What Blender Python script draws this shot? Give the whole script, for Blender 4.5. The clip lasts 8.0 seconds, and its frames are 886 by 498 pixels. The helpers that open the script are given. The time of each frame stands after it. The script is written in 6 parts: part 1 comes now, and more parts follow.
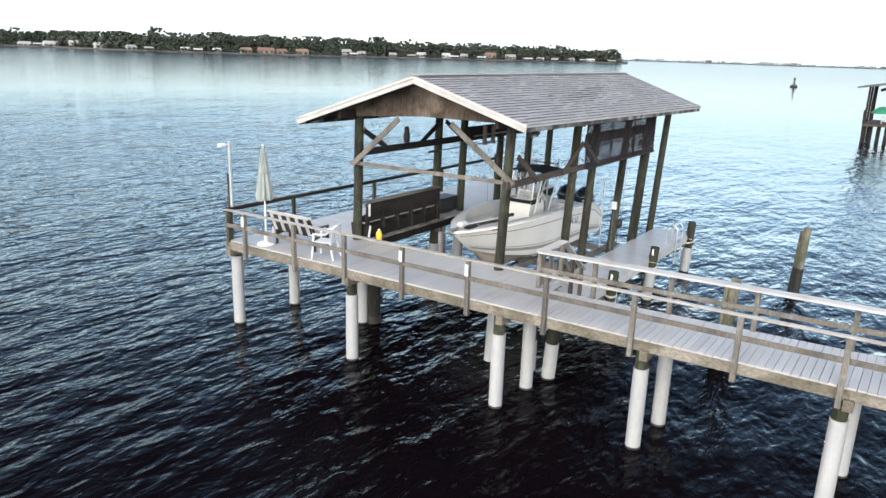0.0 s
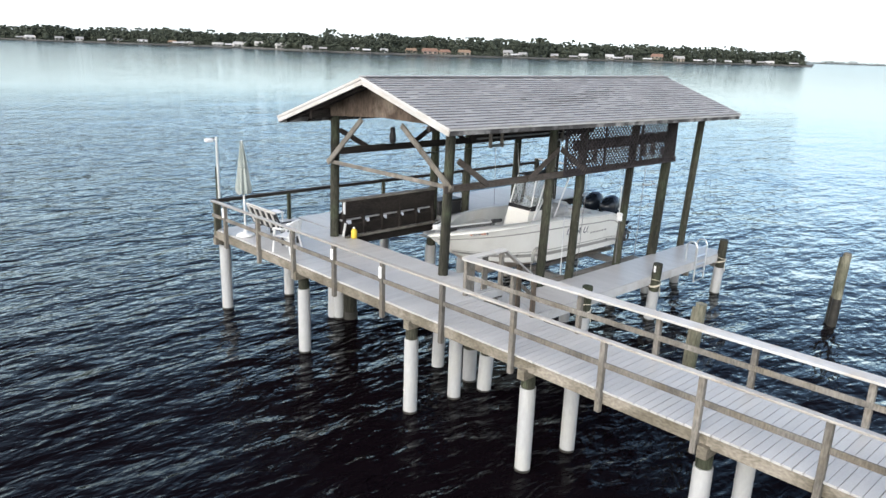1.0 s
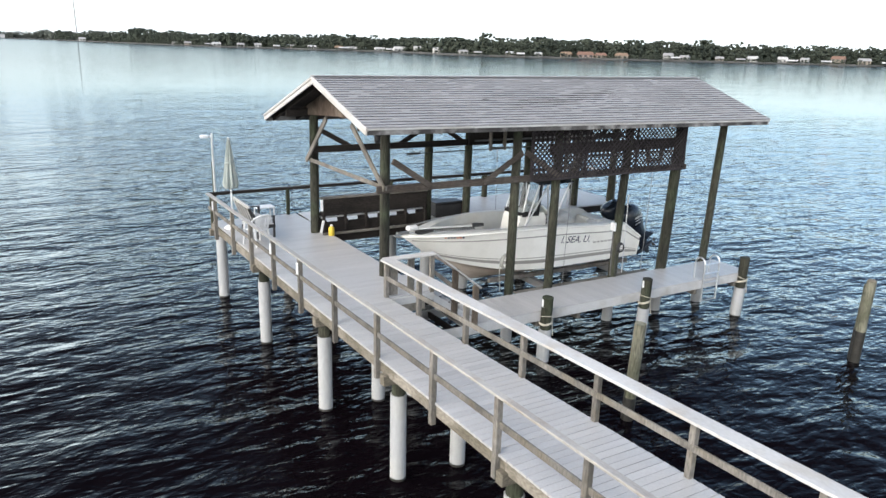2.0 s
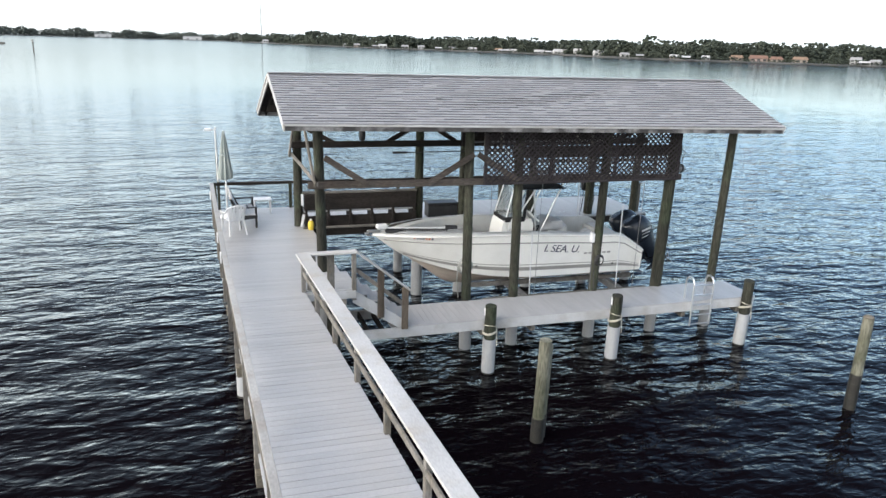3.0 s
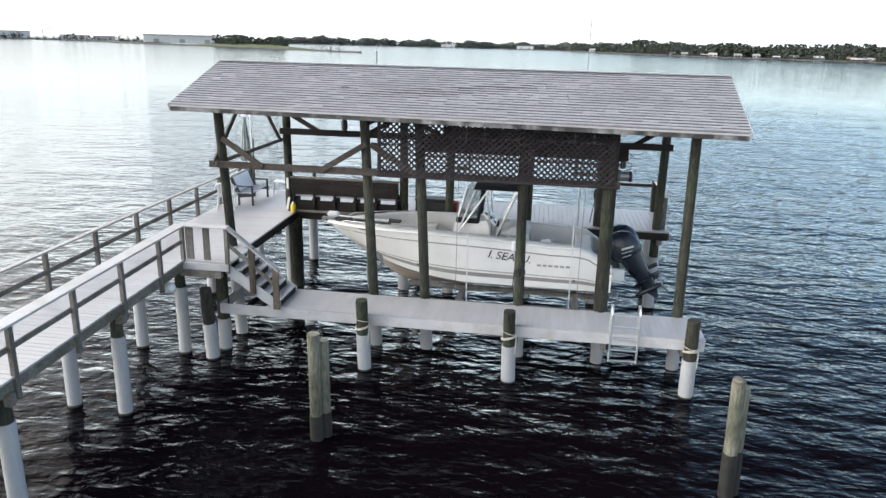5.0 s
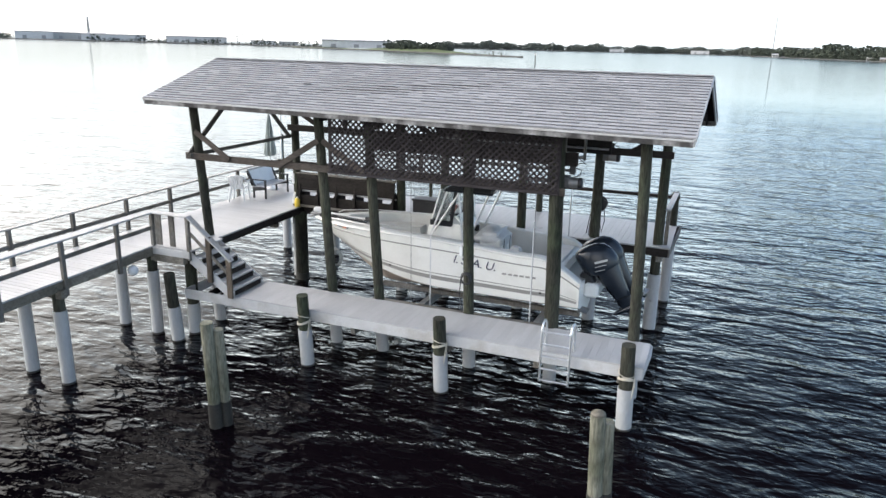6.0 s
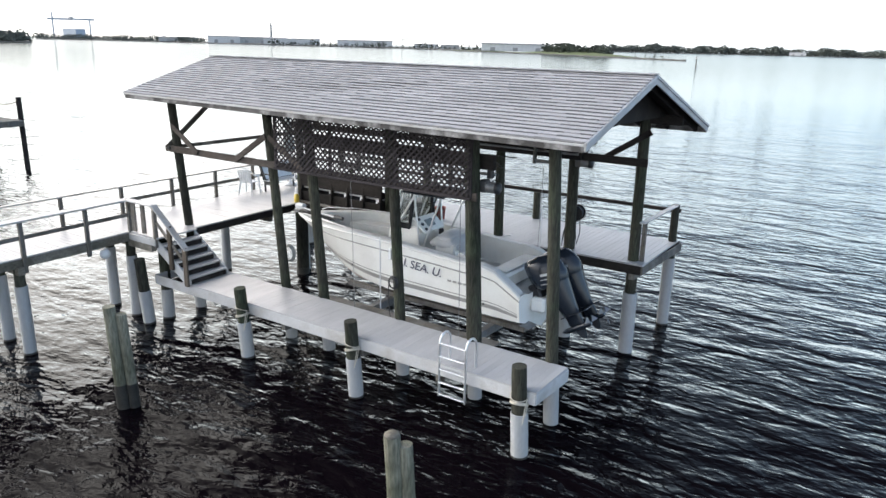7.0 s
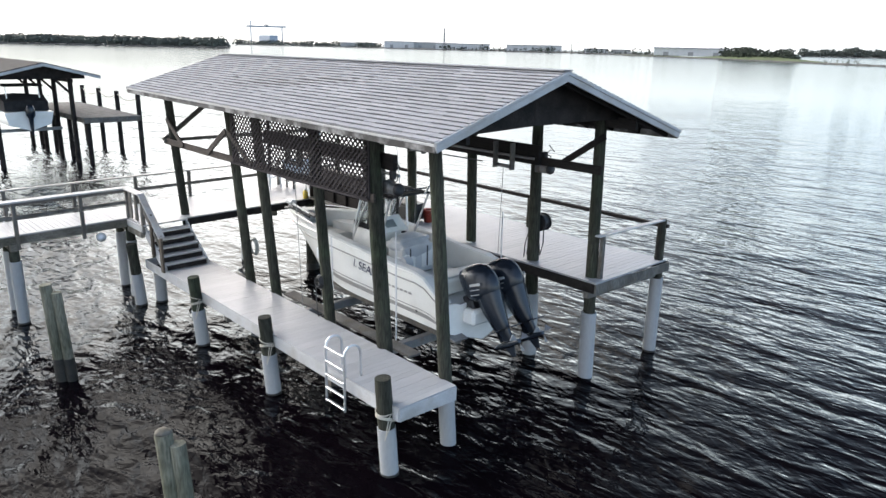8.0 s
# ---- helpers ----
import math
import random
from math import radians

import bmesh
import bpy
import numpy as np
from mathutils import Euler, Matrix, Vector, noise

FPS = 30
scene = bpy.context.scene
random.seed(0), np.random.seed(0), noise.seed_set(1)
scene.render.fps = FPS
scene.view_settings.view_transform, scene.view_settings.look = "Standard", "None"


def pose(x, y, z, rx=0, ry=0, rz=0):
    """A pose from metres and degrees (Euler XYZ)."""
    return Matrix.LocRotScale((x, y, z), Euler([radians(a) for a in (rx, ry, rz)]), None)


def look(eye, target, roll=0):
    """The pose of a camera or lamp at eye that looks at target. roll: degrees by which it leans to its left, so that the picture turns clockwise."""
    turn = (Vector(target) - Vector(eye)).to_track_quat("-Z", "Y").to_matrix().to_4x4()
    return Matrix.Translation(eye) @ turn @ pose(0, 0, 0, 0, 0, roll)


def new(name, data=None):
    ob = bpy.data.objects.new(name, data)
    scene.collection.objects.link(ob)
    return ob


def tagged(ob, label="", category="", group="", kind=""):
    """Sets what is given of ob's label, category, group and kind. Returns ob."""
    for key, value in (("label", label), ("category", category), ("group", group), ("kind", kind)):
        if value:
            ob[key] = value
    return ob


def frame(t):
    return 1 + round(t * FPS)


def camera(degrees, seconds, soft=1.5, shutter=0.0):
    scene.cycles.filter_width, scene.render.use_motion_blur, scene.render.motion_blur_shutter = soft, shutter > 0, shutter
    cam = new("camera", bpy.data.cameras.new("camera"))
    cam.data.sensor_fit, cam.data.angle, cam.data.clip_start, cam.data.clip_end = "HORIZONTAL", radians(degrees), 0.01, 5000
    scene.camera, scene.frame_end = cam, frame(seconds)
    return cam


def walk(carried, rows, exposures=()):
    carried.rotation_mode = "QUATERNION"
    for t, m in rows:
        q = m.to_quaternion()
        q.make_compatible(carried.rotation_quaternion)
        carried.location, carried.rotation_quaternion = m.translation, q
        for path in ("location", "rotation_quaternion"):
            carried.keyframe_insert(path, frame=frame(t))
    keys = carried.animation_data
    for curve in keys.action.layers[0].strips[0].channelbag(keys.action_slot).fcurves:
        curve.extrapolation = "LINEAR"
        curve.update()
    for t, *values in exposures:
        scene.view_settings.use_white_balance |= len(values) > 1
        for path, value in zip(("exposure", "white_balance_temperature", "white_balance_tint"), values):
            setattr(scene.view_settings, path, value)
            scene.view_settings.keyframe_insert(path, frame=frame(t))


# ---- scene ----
cam = camera(64.02, 8.0)
PATH = [
    (0, (-13.699, -7.403, 7.602), (-5.777, -1.914, 4.934), 1.80),
    (0.5, (-12.039, -9.386, 7.748), (-4.806, -3.041, 5.024), 1.80),
    (1, (-10.231, -11.103, 7.776), (-3.737, -4.004, 5.052), 1.97),
    (1.5, (-8.242, -12.577, 7.791), (-2.569, -4.807, 5.063), 1.68),
    (3, (-1.251, -15.548, 7.851), (1.617, -6.376, 5.086), 1.75),
    (3.5, (1.268, -16.042, 7.819), (3.046, -6.600, 5.049), 1.66),
    (4, (3.803, -16.230, 7.752), (4.596, -6.652, 4.989), 1.49),
    (4.5, (6.313, -16.154, 7.687), (6.060, -6.546, 4.925), 1.48),
    (6, (13.470, -14.034, 7.565), (10.010, -5.067, 4.806), 1.44),
    (6.5, (15.643, -12.732, 7.557), (11.232, -4.193, 4.794), 1.35),
    (7, (17.658, -11.165, 7.527), (12.323, -3.172, 4.761), 1.35),
    (7.5, (19.515, -9.368, 7.476), (13.262, -2.065, 4.723), 1.22),
    (8, (21.104, -7.343, 7.444), (14.068, -0.792, 4.690), 1.22),
]
walk(cam, [(t, look(eye, target, roll)) for t, eye, target, roll in PATH],
     exposures=[(0, 1.17, 6480, 8.5), (1.5, 1.17, 6470, 8.5), (4, 1.20, 6430, 9), (7, 1.31, 6370, 9.5), (8, 1.29, 6360, 9.5)])

# ---------------------------------------------------------------- world and sun
world = bpy.data.worlds.new("evening_sky")
scene.world = world
world.use_nodes = True
wn, wl = world.node_tree.nodes, world.node_tree.links
wn.clear()
sky = wn.new("ShaderNodeTexSky")
sky.sky_type, sky.sun_disc = "NISHITA", False
sky.sun_elevation, sky.sun_rotation = radians(26), radians(-113)
sky.air_density, sky.dust_density, sky.ozone_density = 1.0, 1.6, 2.0
SUNWARD = Vector((-50.0, -21.0, 26.5))
tcw = wn.new("ShaderNodeTexCoord")
sep = wn.new("ShaderNodeSeparateXYZ")
wl.new(tcw.outputs["Generated"], sep.inputs[0])
def ramp_of(socket, lo, hi, a, b):
    """A smooth step of a socket from a at lo to b at hi."""
    node = wn.new("ShaderNodeMapRange")
    node.interpolation_type = "SMOOTHSTEP"
    node.inputs[1].default_value, node.inputs[2].default_value = lo, hi
    node.inputs[3].default_value, node.inputs[4].default_value = a, b
    wl.new(socket, node.inputs[0])
    return node.outputs[0]


def facing(way):
    node = wn.new("ShaderNodeVectorMath")
    node.operation = "DOT_PRODUCT"
    node.inputs[1].default_value = Vector(way).normalized()
    wl.new(tcw.outputs["Generated"], node.inputs[0])
    return node.outputs["Value"]


def both(kind, a, b):
    node = wn.new("ShaderNodeMath")
    node.operation, node.use_clamp = kind, True
    wl.new(a, node.inputs[0])
    wl.new(b, node.inputs[1])
    return node.outputs[0]


# thin cloud over most of the sky, clearing to blue in the north-east, white haze along the horizon (cooler to the east),
# and a warm bright glow in the west where the sun stands behind thin cloud
cover = both("MULTIPLY", ramp_of(sep.outputs[2], 0.0, 0.70, 0.86, 0.28), ramp_of(facing((0.86, 0.42, 0.30)), -0.10, 0.90, 1.0, 0.10))
glow = ramp_of(facing((-0.77, 0.40, 0.58)), 0.85, 1.0, 0.0, 1.0)
dense = both("MAXIMUM", glow, both("MAXIMUM", cover, ramp_of(sep.outputs[2], 0.0, 0.16, 0.80, 0.0)))
haze = wn.new("ShaderNodeMixRGB")
haze.inputs[1].default_value = (6.55, 6.32, 6.05, 1)
haze.inputs[2].default_value = (5.75, 6.4, 6.85, 1)
wl.new(ramp_of(facing((0.85, 0.50, 0.10)), -0.35, 0.75, 0.0, 1.0), haze.inputs[0])
cloud = wn.new("ShaderNodeMixRGB")
wl.new(haze.outputs[0], cloud.inputs[1])
cloud.inputs[2].default_value = (23.0, 20.6, 18.7, 1)
wl.new(glow, cloud.inputs[0])
veil = wn.new("ShaderNodeMixRGB")
wl.new(dense, veil.inputs[0])
wl.new(sky.outputs[0], veil.inputs[1])
wl.new(cloud.outputs[0], veil.inputs[2])
back = wn.new("ShaderNodeBackground")
back.inputs[1].default_value = 0.135
wl.new(veil.outputs[0], back.inputs[0])
wo = wn.new("ShaderNodeOutputWorld")
wl.new(back.outputs[0], wo.inputs[0])
sun = new("sun", bpy.data.lights.new("sun", "SUN"))
sun.data.energy, sun.data.angle, sun.data.color = 1.4, radians(50), (1.0, 0.96, 0.91)
sun.matrix_world = look(tuple(SUNWARD), (0, 0, 0))

# ---------------------------------------------------------------- mesh helpers
# The pier is not quite square: its ends spread a little towards the river.
# The slip-side eave sags a little towards the open end.
SPREAD = 0.0057
state = {"spread": True}


def plan(x, y, z=0.0):
    if not state["spread"]:
        return Vector((x, y, z))
    sag = 0.0100 * max(0.0, x) * max(0.0, min(1.0, (3.0 - y) / 3.0)) * max(0.0, min(1.0, (z - 5.4) / 0.5))
    return Vector((x + SPREAD * y * (x - 5.9), y, z - sag))


class Geo:
    def __init__(self):
        self.v, self.f, self.s = [], [], []

    def add(self, verts, faces, smooth=False):
        n = len(self.v)
        self.v += [Vector(p) for p in verts]
        self.f += [tuple(i + n for i in f) for f in faces]
        self.s += [smooth] * len(faces)
        return self

    def box(self, c, s, m=None, ch=0.006):
        """A box with chamfered edges, centre c and sizes s, turned by the matrix m."""
        c = Vector(c)
        hx, hy, hz = s[0] / 2, s[1] / 2, s[2] / 2
        ch = min(ch, hx * 0.6, hy * 0.6, hz * 0.6)
        vs, ix = [], {}
        for a in (-1, 1):
            for b in (-1, 1):
                for d in (-1, 1):
                    for k, p in enumerate(((a * hx, b * (hy - ch), d * (hz - ch)), (a * (hx - ch), b * hy, d * (hz - ch)), (a * (hx - ch), b * (hy - ch), d * hz))):
                        ix[a, b, d, k] = len(vs)
                        vs.append(Vector(p))
        fs = []
        for k in range(3):
            o = [i for i in range(3) if i != k]
            for sgn in (-1, 1):
                q = []
                for u, w in ((-1, -1), (1, -1), (1, 1), (-1, 1)):
                    key = [0, 0, 0]
                    key[k], key[o[0]], key[o[1]] = sgn, u, w
                    q.append(ix[key[0], key[1], key[2], k])
                fs.append(q)
            for u in (-1, 1):
                for w in (-1, 1):
                    lo, hi = [0, 0, 0], [0, 0, 0]
                    lo[k], hi[k] = -1, 1
                    lo[o[0]] = hi[o[0]] = u
                    lo[o[1]] = hi[o[1]] = w
                    fs.append([ix[lo[0], lo[1], lo[2], o[0]], ix[hi[0], hi[1], hi[2], o[0]], ix[hi[0], hi[1], hi[2], o[1]], ix[lo[0], lo[1], lo[2], o[1]]])
        for a in (-1, 1):
            for b in (-1, 1):
                for d in (-1, 1):
                    fs.append([ix[a, b, d, 0], ix[a, b, d, 1], ix[a, b, d, 2]])
        out = []
        for q in fs:
            n = (vs[q[1]] - vs[q[0]]).cross(vs[q[2]] - vs[q[0]])
            mid = sum((vs[i] for i in q), Vector()) / len(q)
            out.append(q if n.dot(mid) > 0 else q[::-1])
        m3 = m.to_3x3() if m is not None else Matrix.Identity(3)
        return self.add([c + m3 @ p for p in vs], out)

    def beam(self, a, b, w, h, ch=0.006):
        """A timber from a to b, w wide and h deep."""
        a, b = Vector(a), Vector(b)
        x = (b - a).normalized()
        y = Vector((0, 0, 1)).cross(x)
        y = y.normalized() if y.length > 1e-4 else Vector((0, 1, 0))
        z = x.cross(y)
        m = Matrix((x, y, z)).transposed()
        return self.box((a + b) / 2, ((b - a).length, w, h), m, ch)

    def cyl(self, a, b, r0, r1=None, n=12, rough=0.0, rings=1, seed=0):
        a, b = Vector(a), Vector(b)
        r1 = r0 if r1 is None else r1
        x = (b - a).normalized()
        y = x.orthogonal().normalized()
        z = x.cross(y)
        rnd = random.Random(seed)
        ph = [rnd.uniform(-1, 1) for _ in range(n)]
        vs, fs = [], []
        for k in range(rings + 1):
            t = k / rings
            r = r0 + (r1 - r0) * t
            for i in range(n):
                g = 2 * math.pi * i / n
                q = r * (1 + rough * (0.6 * ph[i] + 0.4 * rnd.uniform(-1, 1)))
                vs.append(a + (b - a) * t + y * (q * math.cos(g)) + z * (q * math.sin(g)))
        for k in range(rings):
            for i in range(n):
                j = (i + 1) % n
                fs.append((k * n + i, k * n + j, (k + 1) * n + j, (k + 1) * n + i))
        self.add(vs, fs, True)
        self.add(vs[:n], [tuple(range(n))[::-1]])
        self.add(vs[-n:], [tuple(range(n))])
        return self

    def lathe(self, profile, c, n=16, squash=1.0):
        c = Vector(c)
        vs, fs = [], []
        for r, z in profile:
            for i in range(n):
                g = 2 * math.pi * i / n
                vs.append(c + Vector((r * math.cos(g), squash * r * math.sin(g), z)))
        for k in range(len(profile) - 1):
            for i in range(n):
                j = (i + 1) % n
                fs.append((k * n + i, k * n + j, (k + 1) * n + j, (k + 1) * n + i))
        fs.append(tuple(range(n))[::-1])
        fs.append(tuple(range((len(profile) - 1) * n, len(profile) * n)))
        return self.add(vs, fs, True)

    def tube(self, pts, r, n=7):
        pts = [Vector(p) for p in pts]
        vs, fs = [], []
        y = None
        for k, p in enumerate(pts):
            d = (pts[min(k + 1, len(pts) - 1)] - pts[max(k - 1, 0)]).normalized()
            y = d.orthogonal().normalized() if y is None else (y - d * y.dot(d)).normalized()
            z = d.cross(y)
            for i in range(n):
                g = 2 * math.pi * i / n
                vs.append(p + y * (r * math.cos(g)) + z * (r * math.sin(g)))
        for k in range(len(pts) - 1):
            for i in range(n):
                j = (i + 1) % n
                fs.append((k * n + i, k * n + j, (k + 1) * n + j, (k + 1) * n + i))
        self.add(vs, fs, True)
        self.add(vs[:n], [tuple(range(n))[::-1]])
        self.add(vs[-n:], [tuple(range(n))])
        return self

    def loft(self, loops, closed=True, caps=(True, True), smooth=True):
        n = len(loops[0])
        vs = [p for lp in loops for p in lp]
        fs = []
        for k in range(len(loops) - 1):
            for i in range(n if closed else n - 1):
                j = (i + 1) % n
                fs.append((k * n + i, k * n + j, (k + 1) * n + j, (k + 1) * n + i))
        self.add(vs, fs, smooth)
        if caps[0]:
            self.add(loops[0], [tuple(range(n))[::-1]])
        if caps[1]:
            self.add(loops[-1], [tuple(range(n))])
        return self

    def turned(self, m):
        self.v = [m @ p for p in self.v]
        return self

    def ball(self, c, r, n=12, m=8):
        c = Vector(c)
        r = (r, r, r) if not isinstance(r, (tuple, list)) else r
        vs, fs = [], []
        for k in range(m + 1):
            t = math.pi * k / m
            for i in range(n):
                g = 2 * math.pi * i / n
                vs.append(c + Vector((r[0] * math.sin(t) * math.cos(g), r[1] * math.sin(t) * math.sin(g), -r[2] * math.cos(t))))
        for k in range(m):
            for i in range(n):
                j = (i + 1) % n
                fs.append((k * n + i, k * n + j, (k + 1) * n + j, (k + 1) * n + i))
        return self.add(vs, fs, True)

    def slab(self, poly, thick, axis=(0, 0, 1)):
        """A flat polygon made thick along axis."""
        d = Vector(axis) * thick
        lo = [Vector(p) for p in poly]
        hi = [p + d for p in lo]
        n = len(lo)
        fs = [tuple(range(n))[::-1], tuple(range(n, 2 * n))] + [(i, (i + 1) % n, n + (i + 1) % n, n + i) for i in range(n)]
        return self.add(lo + hi, fs)


def origin(ob):
    p = Vector()
    while ob is not None:
        p += ob.location
        ob = ob.parent
    return p


def mesh_of(name, geo, material, base, spread=True):
    me = bpy.data.meshes.new(name)
    if spread and state["spread"]:
        vs = [plan(*p) - base for p in geo.v]
    else:
        vs = [p - base for p in geo.v]
    me.from_pydata([tuple(p) for p in vs], [], geo.f)
    me.polygons.foreach_set("use_smooth", geo.s)
    if material is not None:
        me.materials.append(material)
    bm = bmesh.new()
    bm.from_mesh(me)
    bmesh.ops.recalc_face_normals(bm, faces=bm.faces)
    bm.to_mesh(me)
    bm.free()
    me.update()
    return me


def thing(name, at, label, category, group="", kind=""):
    """An Empty at the base of a thing that has parts."""
    ob = new(name)
    ob.empty_display_size = 0.2
    ob.location = plan(*at)
    return tagged(ob, label, category, group, kind)


def part(name, geo, material, parent, label=""):
    """One mesh under a thing or a part; geo stands in world places."""
    ob = new(name, mesh_of(name, geo, material, origin(parent)))
    ob.parent = parent
    return tagged(ob, label)


def solid(name, geo, material, at, label, category, group="", kind=""):
    """A thing that is one mesh."""
    base = plan(*at)
    ob = new(name, mesh_of(name, geo, material, base))
    ob.location = base
    return tagged(ob, label, category, group, kind)


def piece(name, me, parent, at, turn=0.0, scale=(1, 1, 1)):
    """A repeat that shares its mesh with its like."""
    ob = new(name, me)
    ob.parent = parent
    ob.location = plan(*at) - origin(parent)
    ob.rotation_euler = (0, 0, turn)
    ob.scale = scale
    return ob


def local(name, geo, material):
    """Mesh data about its own origin, for pieces."""
    return mesh_of(name, geo, material, Vector(), spread=False)


# ---------------------------------------------------------------- materials
def mat(name, c1, c2, rough=0.6, scale=3.0, fine=45.0, stretch=(1, 1, 1), bump=0.25, rnd=0.0, island=0.0, stain=None, metal=0.0, depth=0.01, grain=0.25, rvar=0.1):
    """A surface of two colours in broad patches, fine grain, stains of a colour of their own, and fine relief."""
    m = bpy.data.materials.new(name)
    m.use_nodes = True
    nt = m.node_tree
    N, L = nt.nodes, nt.links
    bs = N["Principled BSDF"]
    tc = N.new("ShaderNodeTexCoord")
    mp = N.new("ShaderNodeMapping")
    mp.inputs["Scale"].default_value = stretch
    oi = N.new("ShaderNodeObjectInfo")
    shift = N.new("ShaderNodeMath")
    shift.operation = "MULTIPLY"
    shift.inputs[1].default_value = 37.0
    L.new(oi.outputs["Random"], shift.inputs[0])
    add = N.new("ShaderNodeVectorMath")
    add.operation = "ADD"
    L.new(tc.outputs["Object"], add.inputs[0])
    L.new(shift.outputs[0], add.inputs[1])
    L.new(add.outputs[0], mp.inputs["Vector"])
    big = N.new("ShaderNodeTexNoise")
    big.inputs["Scale"].default_value, big.inputs["Detail"].default_value = scale, 4
    L.new(mp.outputs[0], big.inputs["Vector"])
    small = N.new("ShaderNodeTexNoise")
    small.inputs["Scale"].default_value, small.inputs["Detail"].default_value = fine, 5
    L.new(mp.outputs[0], small.inputs["Vector"])
    ramp = N.new("ShaderNodeValToRGB")
    ramp.color_ramp.elements[0].position, ramp.color_ramp.elements[1].position = 0.35, 0.65
    ramp.color_ramp.elements[0].color, ramp.color_ramp.elements[1].color = (*c1, 1), (*c2, 1)
    L.new(big.outputs["Fac"], ramp.inputs[0])
    col = ramp.outputs[0]
    if stain:
        sc, amount, ss = stain
        sn = N.new("ShaderNodeTexNoise")
        sn.inputs["Scale"].default_value, sn.inputs["Detail"].default_value = ss, 6
        L.new(add.outputs[0], sn.inputs["Vector"])
        sr = N.new("ShaderNodeMapRange")
        sr.inputs[1].default_value, sr.inputs[2].default_value = 0.48, 0.68
        sr.inputs[3].default_value, sr.inputs[4].default_value = 0.0, amount
        L.new(sn.outputs["Fac"], sr.inputs[0])
        mx = N.new("ShaderNodeMixRGB")
        mx.inputs[2].default_value = (*sc, 1)
        L.new(sr.outputs[0], mx.inputs[0])
        L.new(col, mx.inputs[1])
        col = mx.outputs[0]
    hsv = N.new("ShaderNodeHueSaturation")
    L.new(col, hsv.inputs["Color"])
    val = N.new("ShaderNodeMapRange")
    val.inputs[1].default_value, val.inputs[2].default_value = 0.3, 0.7
    val.inputs[3].default_value, val.inputs[4].default_value = 1 - grain, 1 + grain
    L.new(small.outputs["Fac"], val.inputs[0])
    last = val.outputs[0]
    for amount, socket in ((rnd, oi.outputs["Random"]), (island, None)):
        if amount:
            if socket is None:
                socket = N.new("ShaderNodeNewGeometry").outputs["Random Per Island"]
            rr = N.new("ShaderNodeMapRange")
            rr.inputs[3].default_value, rr.inputs[4].default_value = 1 - amount, 1 + amount
            L.new(socket, rr.inputs[0])
            mu = N.new("ShaderNodeMath")
            mu.operation = "MULTIPLY"
            L.new(last, mu.inputs[0])
            L.new(rr.outputs[0], mu.inputs[1])
            last = mu.outputs[0]
    L.new(last, hsv.inputs["Value"])
    L.new(hsv.outputs[0], bs.inputs["Base Color"])
    ro = N.new("ShaderNodeMapRange")
    ro.inputs[3].default_value, ro.inputs[4].default_value = max(0.02, rough - rvar), min(1.0, rough + rvar)
    L.new(big.outputs["Fac"], ro.inputs[0])
    L.new(ro.outputs[0], bs.inputs["Roughness"])
    bs.inputs["Metallic"].default_value = metal
    if rough >= 0.8 and not metal:
        bs.inputs["Specular IOR Level"].default_value = 0.18
    if bump:
        bu = N.new("ShaderNodeBump")
        bu.inputs["Strength"].default_value, bu.inputs["Distance"].default_value = bump, depth
        L.new(small.outputs["Fac"], bu.inputs["Height"])
        L.new(bu.outputs[0], bs.inputs["Normal"])
    return m


def glass(name, tint):
    m = bpy.data.materials.new(name)
    m.use_nodes = True
    bs = m.node_tree.nodes["Principled BSDF"]
    bs.inputs["Base Color"].default_value = (*tint, 1)
    bs.inputs["Transmission Weight"].default_value = 0.9
    bs.inputs["Roughness"].default_value = 0.08
    bs.inputs["IOR"].default_value = 1.3
    return m


